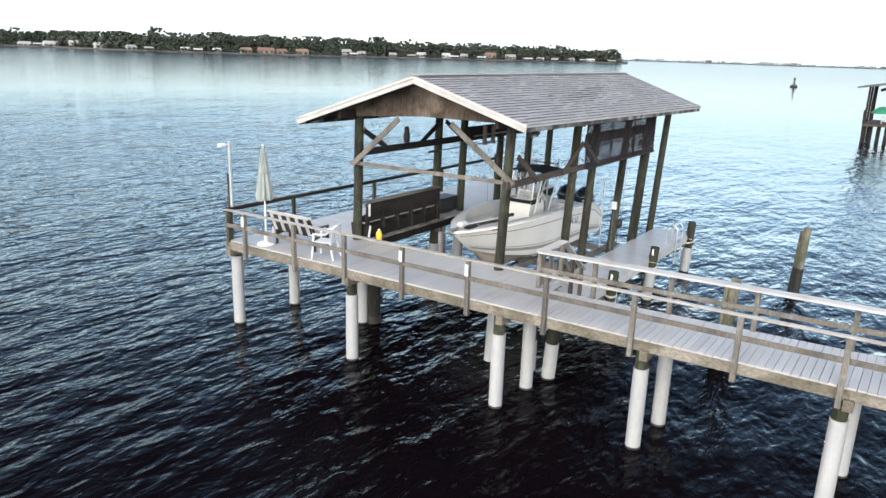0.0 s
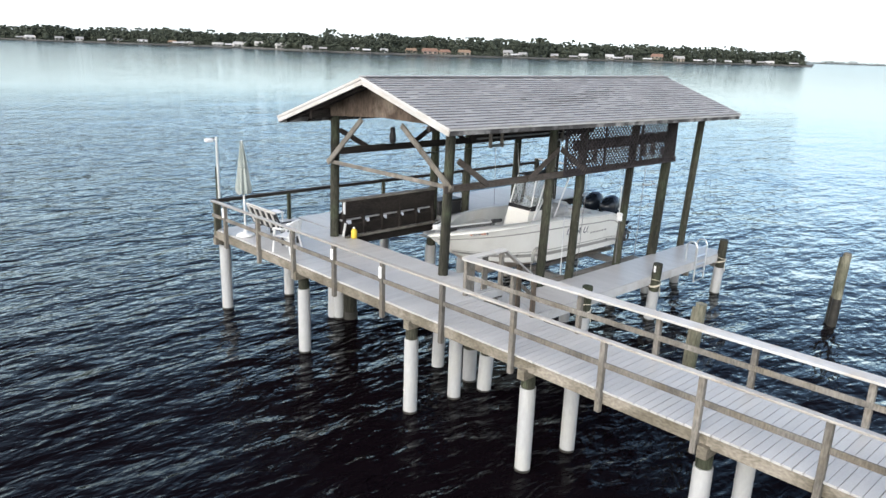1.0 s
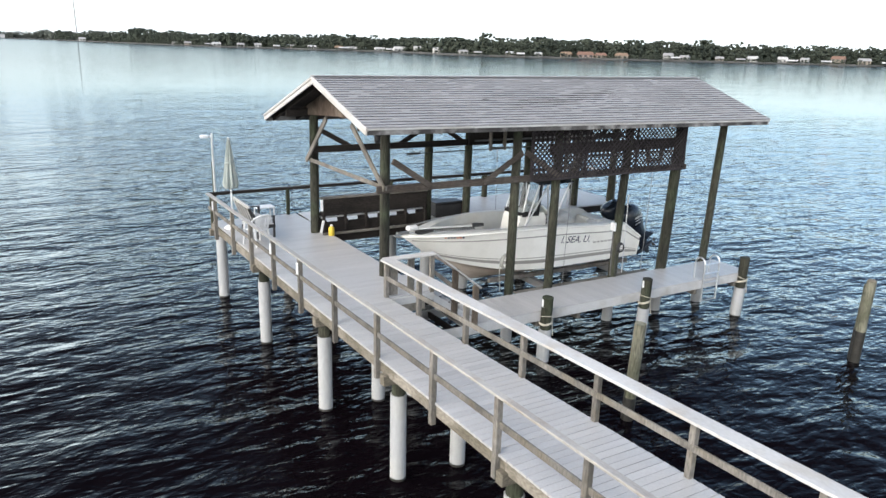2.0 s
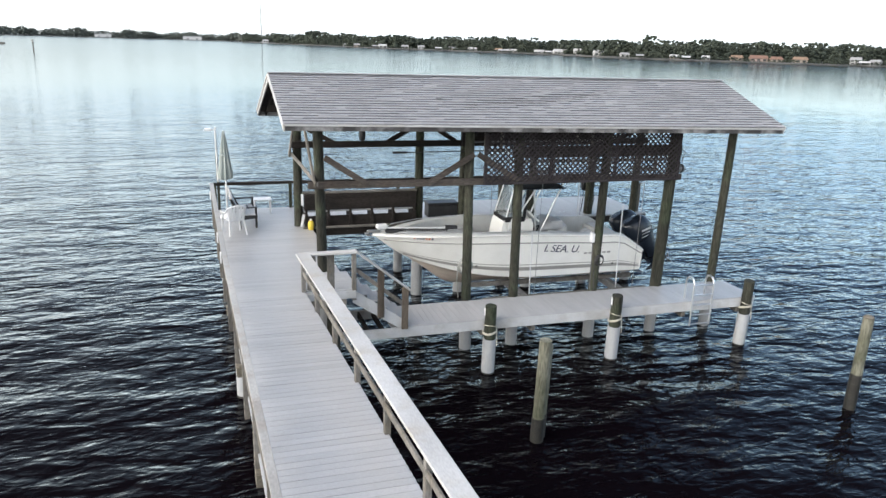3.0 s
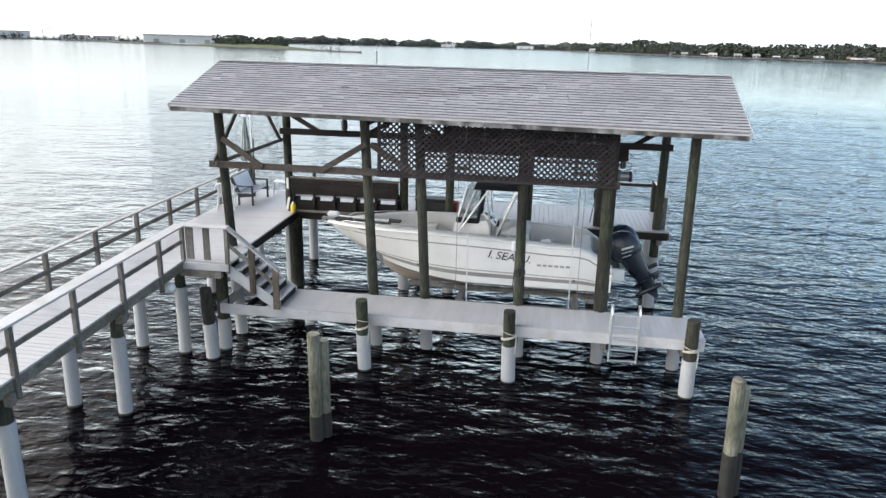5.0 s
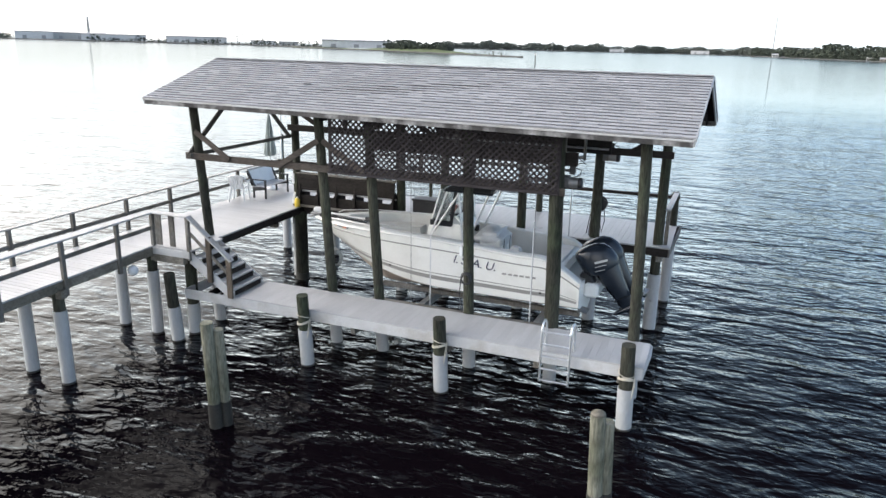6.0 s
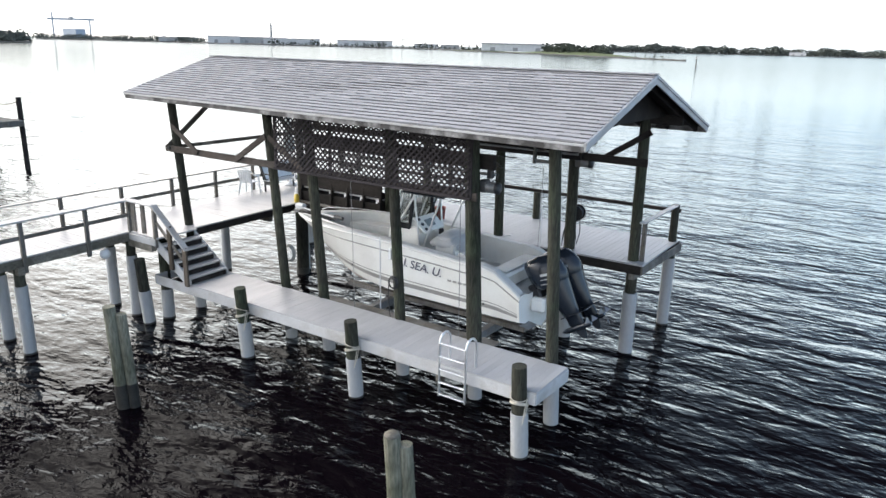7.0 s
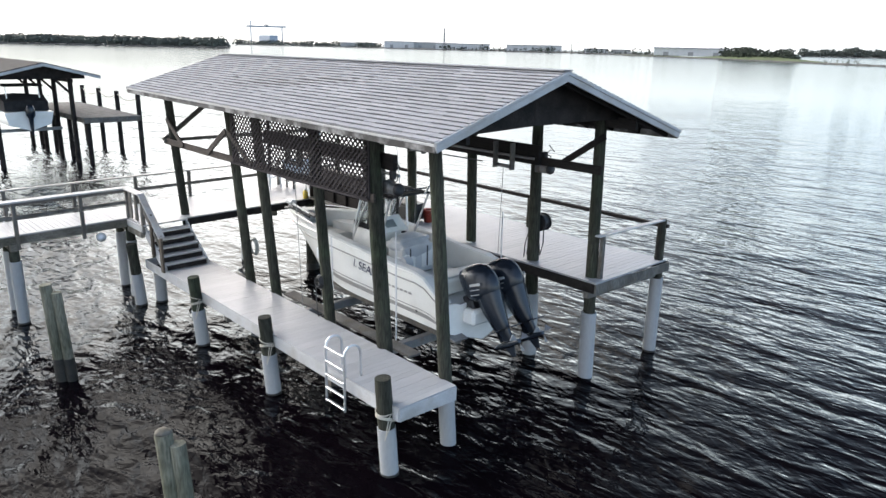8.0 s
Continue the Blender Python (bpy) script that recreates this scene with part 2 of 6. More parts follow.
def water_material():
    m = bpy.data.materials.new("river_water")
    m.use_nodes = True
    nt = m.node_tree
    N, L = nt.nodes, nt.links
    N.remove(N["Principled BSDF"])
    deep = N.new("ShaderNodeBsdfDiffuse")
    deep.inputs["Color"].default_value = (0.0030, 0.0020, 0.0029, 1)
    gloss = N.new("ShaderNodeBsdfGlossy")
    gloss.inputs["Roughness"].default_value = 0.08
    gloss.inputs["Color"].default_value = (0.92, 0.98, 1.0, 1)
    far = N.new("ShaderNodeLayerWeight")
    chop = N.new("ShaderNodeMapRange")
    chop.interpolation_type = "SMOOTHSTEP"
    chop.inputs[1].default_value, chop.inputs[2].default_value = 0.95, 0.999
    chop.inputs[3].default_value, chop.inputs[4].default_value = 0.03, 0.11
    L.new(far.outputs["Facing"], chop.inputs[0])
    L.new(chop.outputs[0], gloss.inputs["Roughness"])
    fres = N.new("ShaderNodeFresnel")
    fres.inputs["IOR"].default_value = 1.33
    curve = N.new("ShaderNodeMapRange")
    curve.inputs[1].default_value, curve.inputs[2].default_value = 0.020, 0.34
    curve.inputs[3].default_value, curve.inputs[4].default_value = 0.002, 0.745
    L.new(fres.outputs[0], curve.inputs[0])
    bend = N.new("ShaderNodeMath")
    bend.operation = "POWER"
    bend.inputs[1].default_value = 1.85
    L.new(curve.outputs[0], bend.inputs[0])
    mix = N.new("ShaderNodeMixShader")
    L.new(bend.outputs[0], mix.inputs[0])
    L.new(deep.outputs[0], mix.inputs[1])
    L.new(gloss.outputs[0], mix.inputs[2])
    L.new(mix.outputs[0], N["Material Output"].inputs["Surface"])
    tc = N.new("ShaderNodeTexCoord")
    total = None
    for turn, sx, sy, sc, det, amp in ((-24, 0.45, 1.0, 0.6, 2, 0.26), (-32, 0.5, 1.0, 1.8, 2, 0.135), (12, 0.55, 1.0, 4.5, 3, 0.05), (-35, 0.5, 1.0, 0.12, 2, 0.5)):
        mp = N.new("ShaderNodeMapping")
        mp.inputs["Rotation"].default_value = (0, 0, radians(turn))
        mp.inputs["Scale"].default_value = (sx, sy, 1)
        L.new(tc.outputs["Object"], mp.inputs["Vector"])
        no = N.new("ShaderNodeTexNoise")
        no.inputs["Scale"].default_value, no.inputs["Detail"].default_value = sc, det
        no.inputs["Distortion"].default_value = 0.4
        L.new(mp.outputs[0], no.inputs["Vector"])
        mu = N.new("ShaderNodeMath")
        mu.operation = "MULTIPLY"
        mu.inputs[1].default_value = amp
        L.new(no.outputs["Fac"], mu.inputs[0])
        if total is None:
            total = mu.outputs[0]
        else:
            ad = N.new("ShaderNodeMath")
            ad.operation = "ADD"
            L.new(total, ad.inputs[0])
            L.new(mu.outputs[0], ad.inputs[1])
            total = ad.outputs[0]
    bu = N.new("ShaderNodeBump")
    bu.inputs["Strength"].default_value, bu.inputs["Distance"].default_value = 1.0, 0.80
    L.new(total, bu.inputs["Height"])
    away = N.new("ShaderNodeVectorMath")
    away.operation = "LENGTH"
    L.new(tc.outputs["Object"], away.inputs[0])
    calm = N.new("ShaderNodeMapRange")
    calm.interpolation_type = "SMOOTHSTEP"
    calm.inputs[1].default_value, calm.inputs[2].default_value = 18.0, 130.0
    calm.inputs[3].default_value, calm.inputs[4].default_value = 1.0, 0.12
    L.new(away.outputs["Value"], calm.inputs[0])
    L.new(calm.outputs[0], bu.inputs["Strength"])
    for node in (deep, gloss, fres):
        L.new(bu.outputs[0], node.inputs["Normal"])
    return m


WATER = water_material()
DECK = mat("painted_decking", (0.355, 0.353, 0.354), (0.40, 0.398, 0.399), 0.40, 1.2, 50, (1, 1, 1), 0.2, rnd=0.045, stain=((0.42, 0.41, 0.40), 0.25, 1.6), grain=0.06, rvar=0.03)
DECK_EDGE = mat("painted_fascia", (0.425, 0.425, 0.425), (0.510, 0.510, 0.510), 0.6, 1.5, 40, (1, 1, 1), 0.2, stain=((0.30, 0.27, 0.23), 0.5, 2.2), grain=0.1)
RAIL = mat("rail_paint", (0.378, 0.373, 0.365), (0.468, 0.464, 0.455), 0.6, 1.6, 45, (1, 0.3, 1), 0.2, rnd=0.06, stain=((0.35, 0.31, 0.26), 0.6, 2.5), grain=0.1)
GREYWOOD = mat("weathered_grey_wood", (0.095, 0.09, 0.082), (0.18, 0.17, 0.155), 0.85, 2.5, 40, (1, 1, 0.25), 0.5, rnd=0.15, stain=((0.14, 0.12, 0.09), 0.6, 3), grain=0.3)
EDGEWOOD = mat("weathered_edge_wood", (0.12, 0.108, 0.085), (0.23, 0.21, 0.18), 0.85, 2.0, 30, (0.5, 0.5, 1), 0.5, rnd=0.1, stain=((0.09, 0.08, 0.06), 0.8, 2.2), grain=0.3)
PILE = mat("algae_timber", (0.022, 0.022, 0.018), (0.062, 0.062, 0.047), 0.9, 2.2, 35, (1, 1, 0.14), 0.6, rnd=0.1, stain=((0.044, 0.056, 0.034), 0.65, 1.4), grain=0.5)
# dark brown wood; its near-black level also stands for shade under the roof
DARKWOOD = mat("dark_wood", (0.015, 0.013, 0.0125), (0.032, 0.0275, 0.025), 0.85, 2.5, 35, (0.3, 1, 1), 0.5, rnd=0.2, grain=0.3)
BROWNWOOD = mat("brown_framing_wood", (0.045, 0.038, 0.033), (0.085, 0.073, 0.064), 0.85, 2.0, 30, (0.3, 1, 1), 0.5, rnd=0.15, stain=((0.07, 0.055, 0.045), 0.6, 2.5), grain=0.3)
LATTICE = mat("brown_lattice", (0.026, 0.0225, 0.024), (0.047, 0.041, 0.043), 0.85, 3, 60, (1, 1, 1), 0.3, rnd=0.2, grain=0.25)
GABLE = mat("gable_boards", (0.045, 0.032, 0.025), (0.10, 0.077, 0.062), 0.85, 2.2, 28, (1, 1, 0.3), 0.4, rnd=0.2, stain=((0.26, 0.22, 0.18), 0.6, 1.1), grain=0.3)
TRIM = mat("white_trim", (0.391, 0.387, 0.383), (0.476, 0.472, 0.468), 0.6, 1.2, 30, (1, 1, 1), 0.2, stain=((0.34, 0.31, 0.27), 0.6, 1.8), grain=0.08)
FASCIA = mat("peeling_fascia", (0.030, 0.027, 0.026), (0.085, 0.08, 0.077), 0.75, 1.3, 30, (0.6, 1, 1), 0.3, stain=((0.40, 0.39, 0.38), 0.75, 2.2), grain=0.2)
SHINGLE = mat("asphalt_shingle", (0.262, 0.262, 0.270), (0.318, 0.317, 0.325), 0.9, 0.8, 160, (1, 1, 1), 0.5, rnd=0.02, island=0.03, stain=((0.21, 0.205, 0.21), 0.22, 2.6), grain=0.2, depth=0.004)
PVC = mat("white_pile_sleeve", (0.325, 0.333, 0.342), (0.39, 0.398, 0.407), 0.5, 1.3, 25, (1, 1, 0.3), 0.1, rnd=0.06, stain=((0.38, 0.38, 0.36), 0.5, 1.5), grain=0.06)
CAPRAIL = mat("weathered_cap_rail", (0.27, 0.255, 0.235), (0.38, 0.365, 0.34), 0.42, 1.6, 45, (1, 0.3, 1), 0.3, rnd=0.06, stain=((0.24, 0.205, 0.165), 0.6, 2.5), grain=0.15)
WETBAND = mat("wet_growth", (0.012, 0.012, 0.010), (0.028, 0.026, 0.022), 0.6, 5, 40, grain=0.4, bump=0.6)
GELCOAT = mat("white_gelcoat", (0.85, 0.845, 0.805), (0.88, 0.875, 0.84), 0.22, 0.8, 20, bump=0.02, stain=((0.62, 0.60, 0.54), 0.35, 1.0), grain=0.02, rvar=0.06)
HULLSTAIN = mat("stained_hull_bottom", (0.36, 0.30, 0.25), (0.52, 0.46, 0.40), 0.35, 1.2, 20, (0.3, 1, 1), 0.05, grain=0.06)
BOATDECK = mat("boat_liner", (0.55, 0.56, 0.55), (0.64, 0.65, 0.64), 0.6, 2, 90, bump=0.2, stain=((0.40, 0.38, 0.33), 0.4, 2), grain=0.05)
STRIPE = mat("grey_boot_stripe", (0.28, 0.27, 0.26), (0.34, 0.33, 0.31), 0.35, 1, 20, bump=0.02, grain=0.05)
BLACKPAINT = mat("outboard_black", (0.012, 0.016, 0.024), (0.02, 0.026, 0.036), 0.22, 1, 20, bump=0.02, grain=0.1)
BLACKPLASTIC = mat("black_plastic", (0.015, 0.015, 0.017), (0.03, 0.03, 0.032), 0.5, 3, 60, bump=0.1, grain=0.2)
CANVAS = mat("black_canvas", (0.02, 0.02, 0.022), (0.035, 0.035, 0.037), 0.9, 3, 200, bump=0.3, grain=0.2)
ALU = mat("aluminium", (0.62, 0.63, 0.64), (0.74, 0.75, 0.76), 0.35, 3, 60, bump=0.05, metal=0.9, grain=0.08)
STEEL = mat("galvanised_steel", (0.22, 0.225, 0.23), (0.34, 0.345, 0.35), 0.5, 4, 50, bump=0.15, metal=0.6, stain=((0.16, 0.09, 0.05), 0.5, 4), grain=0.2)
MOTORGREY = mat("worn_motor_paint", (0.07, 0.072, 0.075), (0.16, 0.163, 0.168), 0.5, 5, 50, bump=0.2, metal=0.3, stain=((0.10, 0.06, 0.035), 0.6, 5), grain=0.25)
WHITEPLASTIC = mat("white_plastic", (0.634, 0.642, 0.651), (0.704, 0.713, 0.722), 0.4, 2, 30, bump=0.03, grain=0.03)
NAVY = mat("navy_lettering", (0.02, 0.025, 0.06), (0.03, 0.035, 0.075), 0.4, 3, 30, bump=0, grain=0.05)
ORANGE = mat("orange_decal", (0.55, 0.16, 0.06), (0.62, 0.2, 0.08), 0.5, 3, 30, bump=0, grain=0.05)
YELLOW = mat("yellow_plastic", (0.62, 0.44, 0.04), (0.70, 0.52, 0.06), 0.4, 3, 30, bump=0.03, grain=0.05)
RED = mat("red_plastic", (0.30, 0.045, 0.03), (0.38, 0.06, 0.04), 0.4, 3, 30, bump=0.03, grain=0.1)
ROPE = mat("mooring_rope", (0.48, 0.44, 0.36), (0.60, 0.56, 0.48), 0.9, 8, 150, bump=0.6, grain=0.2)
HOSE = mat("pale_hose", (0.22, 0.225, 0.21), (0.30, 0.305, 0.285), 0.5, 5, 60, bump=0.1, grain=0.1)
CLOTH = mat("white_umbrella_cloth", (0.24, 0.275, 0.26), (0.32, 0.355, 0.34), 0.85, 3, 120, (1, 1, 0.2), 0.4, stain=((0.42, 0.43, 0.40), 0.5, 4), grain=0.1)
SCREEN = glass("clear_screen", (0.75, 0.78, 0.78))
TANWOOD = mat("raw_tan_wood", (0.062, 0.050, 0.040), (0.115, 0.093, 0.073), 0.85, 3, 40, (1, 1, 0.2), 0.4, rnd=0.15, stain=((0.11, 0.09, 0.065), 0.6, 3), grain=0.3)
CUSHION = mat("grey_vinyl", (0.40, 0.41, 0.42), (0.48, 0.49, 0.50), 0.5, 3, 80, bump=0.1, grain=0.06)
# dark asphalt grey, also used to paint the shadow lines between roof courses
DARK_SHINGLE = mat("dark_shingle", (0.08, 0.08, 0.085), (0.12, 0.12, 0.125), 0.95, 2, 60, bump=0.2, grain=0.3)
PALEPILE = mat("bleached_timber", (0.115, 0.113, 0.085), (0.21, 0.205, 0.16), 0.9, 2.2, 35, (1, 1, 0.15), 0.6, stain=((0.06, 0.066, 0.042), 0.7, 1.8), grain=0.4)

# ---------------------------------------------------------------- water
DK, FD, RT = 2.48, 1.42, 3.37
g = Geo().add([(-4800, -4800, 0), (4800, -4800, 0), (4800, 4800, 0), (-4800, 4800, 0)], [(0, 1, 2, 3)])
me = bpy.data.meshes.new("water")
me.from_pydata([tuple(p) for p in g.v], [], g.f)
me.materials.append(WATER)
tagged(new("water", me), "dark rippled river water reaching the far shore", "water", kind="structure")


# ---------------------------------------------------------------- pilings
def piling(x, y, top, sleeve, r=0.145, name="piling", label="", lean=(0, 0), wood_r=None, seed=0, group="pier pilings", wet=0.22, wood=PILE):
    """A pile: white sleeve from the water up, timber above."""
    ob = thing(name, (x, y, 0), label or "timber pier piling in a white plastic sleeve", "piling", group)
    wr = wood_r or r * 0.86
    if sleeve > 0:
        u = sleeve / max(top, 0.1)
        part("sleeve", Geo().cyl((x - lean[0] * 0.4, y - lean[1] * 0.4, -0.8), (x + lean[0] * u, y + lean[1] * u, sleeve), r, r, 18, 0.004, 3, seed), PVC, ob, "white plastic sleeve")
        part("wet_band", Geo().cyl((x - lean[0] * 0.2, y - lean[1] * 0.2, -0.4), (x + lean[0] * 0.05, y + lean[1] * 0.05, 0.05), r + 0.006, r + 0.004, 18, 0.02, 2, seed), WETBAND, ob, "dark wet growth")
        z0 = sleeve - 0.05
    else:
        z0 = -0.8
        part("wet_band", Geo().cyl((x - lean[0] * 0.15, y - lean[1] * 0.15, -0.4), (x + lean[0] * wet / max(top, 0.1), y + lean[1] * wet / max(top, 0.1), wet), wr + 0.012, wr + 0.008, 16, 0.05, 3, seed), WETBAND, ob, "dark wet growth")
    if top > z0:
        part("timber", Geo().cyl((x + lean[0] * z0 / max(top, 0.1), y + lean[1] * z0 / max(top, 0.1), z0), (x + lean[0], y + lean[1], top), wr, wr * 0.95, 14, 0.05, 6, seed + 3), wood, ob, "weathered timber with green algae")
    return ob


def xw(y):
    return -1.32 + 0.010 * max(0.0, -0.4 - y)


def xe(y):
    return 0.24 + 0.042 * max(0.0, min(-0.4 - y, 14.0))


rows = [(-1.09, 8.08), (-1.10, 3.93), (-1.14, -0.25), (-1.0, -3.35), (0.26, -3.45), (-1.0, -6.8), (0.42, -6.9), (-1.1, -10.6), (0.55, -10.6), (-1.06, -14.4), (0.68, -14.4), (0.08, -0.36), (0.95, 5.4), (0.90, 8.05), (4.5, 8.0), (8.3, 8.0), (12.1, 8.1)]
for k, (x, y) in enumerate(rows):
    tall = 1.75 if y < 4.5 else 2.0
    piling(x, y, 2.25, tall, 0.15, seed=k * 7)
piling(0.98, 0.05, 2.25, 0.85, 0.165, label="dark timber piling with a low white sleeve", wood_r=0.155, seed=77)

# ---------------------------------------------------------------- decks
random.seed(4)


def planks(parent, cells, axis, width, material=DECK, thick=0.04, gap=0.004, ch=0.002, drop=0.004):
    """cells: (centre x, centre y, top, length) of boards of one width that lie along axis."""
    kinds = []
    for k in range(3):
        s = (1.0, width - gap, thick) if axis == "x" else (width - gap, 1.0, thick)
        kinds.append(local("plank", Geo().box((0, 0, -thick / 2), s, ch=ch), material))
    for i, (x, y, z, ln) in enumerate(cells):
        sc = (ln, 1, 1) if axis == "x" else (1, ln, 1)
        piece("plank", kinds[i % 3], parent, (x, y, z - random.uniform(0, drop)), random.uniform(-0.002, 0.002), sc)


walkway = thing("walkway", (-0.5, -12, DK), "long pier walkway of pale grey painted cross planks", "pier", kind="structure")
deck_w = thing("deck", (0, 4, DK), "pale grey painted timber deck at the pier end", "deck", kind="structure")
deck_n = thing("deck", (7, 6.6, DK), "pale grey painted timber deck along the river side of the slip", "deck", kind="structure")
finger = thing("finger_dock", (7, 0.25, FD), "low pale grey finger dock beside the boat slip", "dock", kind="structure")

# stringers and edge boards
S0 = -27.0
for xf, off in ((xw, 0.0), (xe, 0.0)):
    ys = [S0, -14.4, -6.9, -0.45]
    for a, b in zip(ys[:-1], ys[1:]):
        part("edge_board", Geo().beam((xf(a), a, DK - 0.155), (xf(b), b, DK - 0.155), 0.045, 0.22), EDGEWOOD, walkway, "weathered brown edge board")
for y in (-3.48, -6.9, -10.6, -14.4, -18.2, -22):
    part("cross_beam", Geo().beam((xw(y) - 0.12, y, DK - 0.32), (xe(y) + 0.12, y, DK - 0.32), 0.16, 0.2), EDGEWOOD, walkway, "weathered cross beam on the piles")
for dx in (0.5, 1.0):
    part("joist", Geo().beam((xw(S0) + dx, S0, DK - 0.14), (xw(-0.45) + dx, -0.45, DK - 0.14), 0.05, 0.19), GREYWOOD, walkway)
part("edge_board", Geo().beam((-1.32, -0.45, DK - 0.155), (-1.32, 8.15, DK - 0.155), 0.045, 0.22), EDGEWOOD, deck_w, "weathered brown edge board")
part("edge_board", Geo().beam((-1.34, 8.17, DK - 0.155), (1.25, 8.17, DK - 0.155), 0.045, 0.22), EDGEWOOD, deck_w)
part("edge_board", Geo().beam((0.24, -0.47, DK - 0.13), (1.42, -0.47, DK - 0.13), 0.045, 0.18), DECK_EDGE, deck_w, "pale painted edge board")
part("edge_board", Geo().beam((1.27, 0.93, DK - 0.14), (1.27, 5.28, DK - 0.14), 0.045, 0.2), DARKWOOD, deck_w, "dark weathered edge board")
part("joist", Geo().beam((0.0, -0.4, DK - 0.14), (0.0, 8.1, DK - 0.14), 0.05, 0.19), GREYWOOD, deck_w)
for y in (-0.38, 3.85, 8.0):
    part("cross_beam", Geo().beam((-1.42, y, DK - 0.32), (1.2, y, DK - 0.32), 0.16, 0.2), EDGEWOOD, deck_w)
part("edge_board", Geo().beam((1.27, 5.26, DK - 0.155), (12.32, 5.26, DK - 0.155), 0.045, 0.22), DARKWOOD, deck_n, "weathered edge board facing the slip")
part("edge_board", Geo().beam((1.25, 8.17, DK - 0.155), (12.32, 8.17, DK - 0.155), 0.045, 0.22), GREYWOOD, deck_n)
part("edge_board", Geo().beam((12.34, 5.26, DK - 0.155), (12.34, 8.17, DK - 0.155), 0.045, 0.22), GREYWOOD, deck_n)
for x in (4.5, 8.3, 12.1):
    part("cross_beam", Geo().beam((x, 5.28, DK - 0.34), (x, 8.15, DK - 0.34), 0.14, 0.18), GREYWOOD, deck_n)
for y0 in (-0.35, 0.96):
    part("edge_board", Geo().beam((1.1, y0, FD - 0.155), (12.58, y0, FD - 0.155), 0.045, 0.25), DECK_EDGE, finger, "pale painted edge board")
for x0 in (1.1, 12.58):
    part("end_board", Geo().beam((x0, -0.35, FD - 0.155), (x0, 0.96, FD - 0.155), 0.045, 0.25), DECK_EDGE, finger)
for x in (1.75, 2.1):
    part("joist", Geo().beam((x, -0.32, FD - 0.13), (x, 0.93, FD - 0.13), 0.05, 0.16), DARKWOOD, finger, "dark open joist")
for x in (4.62, 5.95, 8.35, 10.38, 12.15):
    part("cross_beam", Geo().beam((x, -0.32, FD - 0.36), (x, 0.93, FD - 0.36), 0.12, 0.18), GREYWOOD, finger)


# ---------------------------------------------------------------- railings
def railing(label, line, posts, bottom, rail_top=RT, post_mat=GREYWOOD, cap_mat=RAIL, mid=True, inset=0.0, mids=(2.92,), cap=(0.15, 0.04)):
    """line: the corners of the cap; posts: their places."""
    ob = thing("railing", (posts[0][0], posts[0][1], bottom), label, "railing", "pier railings")
    for x, y in posts:
        part("post", Geo().box((x, y, (bottom + rail_top - 0.04) / 2), (0.095, 0.095, rail_top - 0.04 - bottom), ch=0.008), post_mat, ob)
    for a, b in zip(line[:-1], line[1:]):
        part("top_rail", Geo().beam((a[0], a[1], rail_top - cap[1] / 2), (b[0], b[1], rail_top - cap[1] / 2), cap[0], cap[1]), cap_mat, ob, "flat painted cap rail")
        for z in mids:
            part("mid_rail", Geo().beam((a[0], a[1], z), (b[0], b[1], z), 0.04, 0.10), post_mat, ob)
    return ob


wy = [7.35, 5.57, 3.91, 2.19, 0.44, -1.39, -3.2, -5.08, -6.75, -8.47, -10.2, -11.95, -13.7, -15.4, -17.1, -18.8, -20.5, -22.2, -24, -25.7]
west = railing("weathered grey railing with a pale cap rail along the walkway", [(xw(S0) - 0.07, S0), (xw(-7) - 0.07, -7.0), (-1.39, -0.4), (-1.39, 8.1)], [(xw(y) - 0.07, y) for y in wy], 2.08, cap_mat=CAPRAIL, mids=(2.93,), cap=(0.115, 0.04))
for y in (7.35, 2.19, 0.44):
    part("post_light", Geo().box((xw(y) - 0.133, y, 3.12), (0.03, 0.08, 0.26), ch=0.008), WHITEPLASTIC, west, "small white light box")
ey = [-1.7, -3.35, -5.0, -6.7, -8.4, -10.1, -11.8, -13.5, -15.2, -17, -19, -21, -23, -25]
railing("weathered grey railing with a white cap rail beside the stairs", [(xe(S0) + 0.05, S0), (xe(-14.4) + 0.05, -14.4), (0.24, -0.42)], [(xe(y) + 0.05, y) for y in ey], 2.08, mids=(2.93,), cap=(0.29, 0.045))
landing = railing("stair landing railing with a white cap and weathered upright boards", [(0.18, -0.44), (1.44, -0.44)], [(0.25, -0.42), (1.38, -0.42)], 2.2, post_mat=GREYWOOD, mids=(), cap=(0.22, 0.04))
for x, w in ((0.43, 0.19), (0.86, 0.16)):
    part("board", Geo().box((x, -0.40, 2.92), (w, 0.045, 0.84), ch=0.004), GREYWOOD, landing, "weathered upright board")
north = railing("dark green-stained timber railing on the river side", [(-1.39, 8.12), (12.25, 8.12)], [(-1.3, 8.1), (0.98, 8.08), (4.5, 8.08), (12.15, 8.08)], 2.3, post_mat=PILE, cap_mat=DARKWOOD, mids=(), cap=(0.12, 0.09))
railing("short end railing with a pale cap and a timber corner post", [(12.2, 5.4), (12.15, 8.1)], [(12.2, 5.6)], 2.3, rail_top=3.50, mids=(), cap=(0.14, 0.035))
part("round_post", Geo().cyl((8.15, 8.02, 2.3), (8.15, 8.02, 3.30), 0.105, 0.10, 14, 0.05, 4, 8), PILE, north, "stout round timber post")
part("corner_post", Geo().cyl((12.15, 8.02, 2.0), (12.13, 8.05, 3.50), 0.11, 0.10, 14, 0.05, 4, 5), PILE, north, "round green timber post")

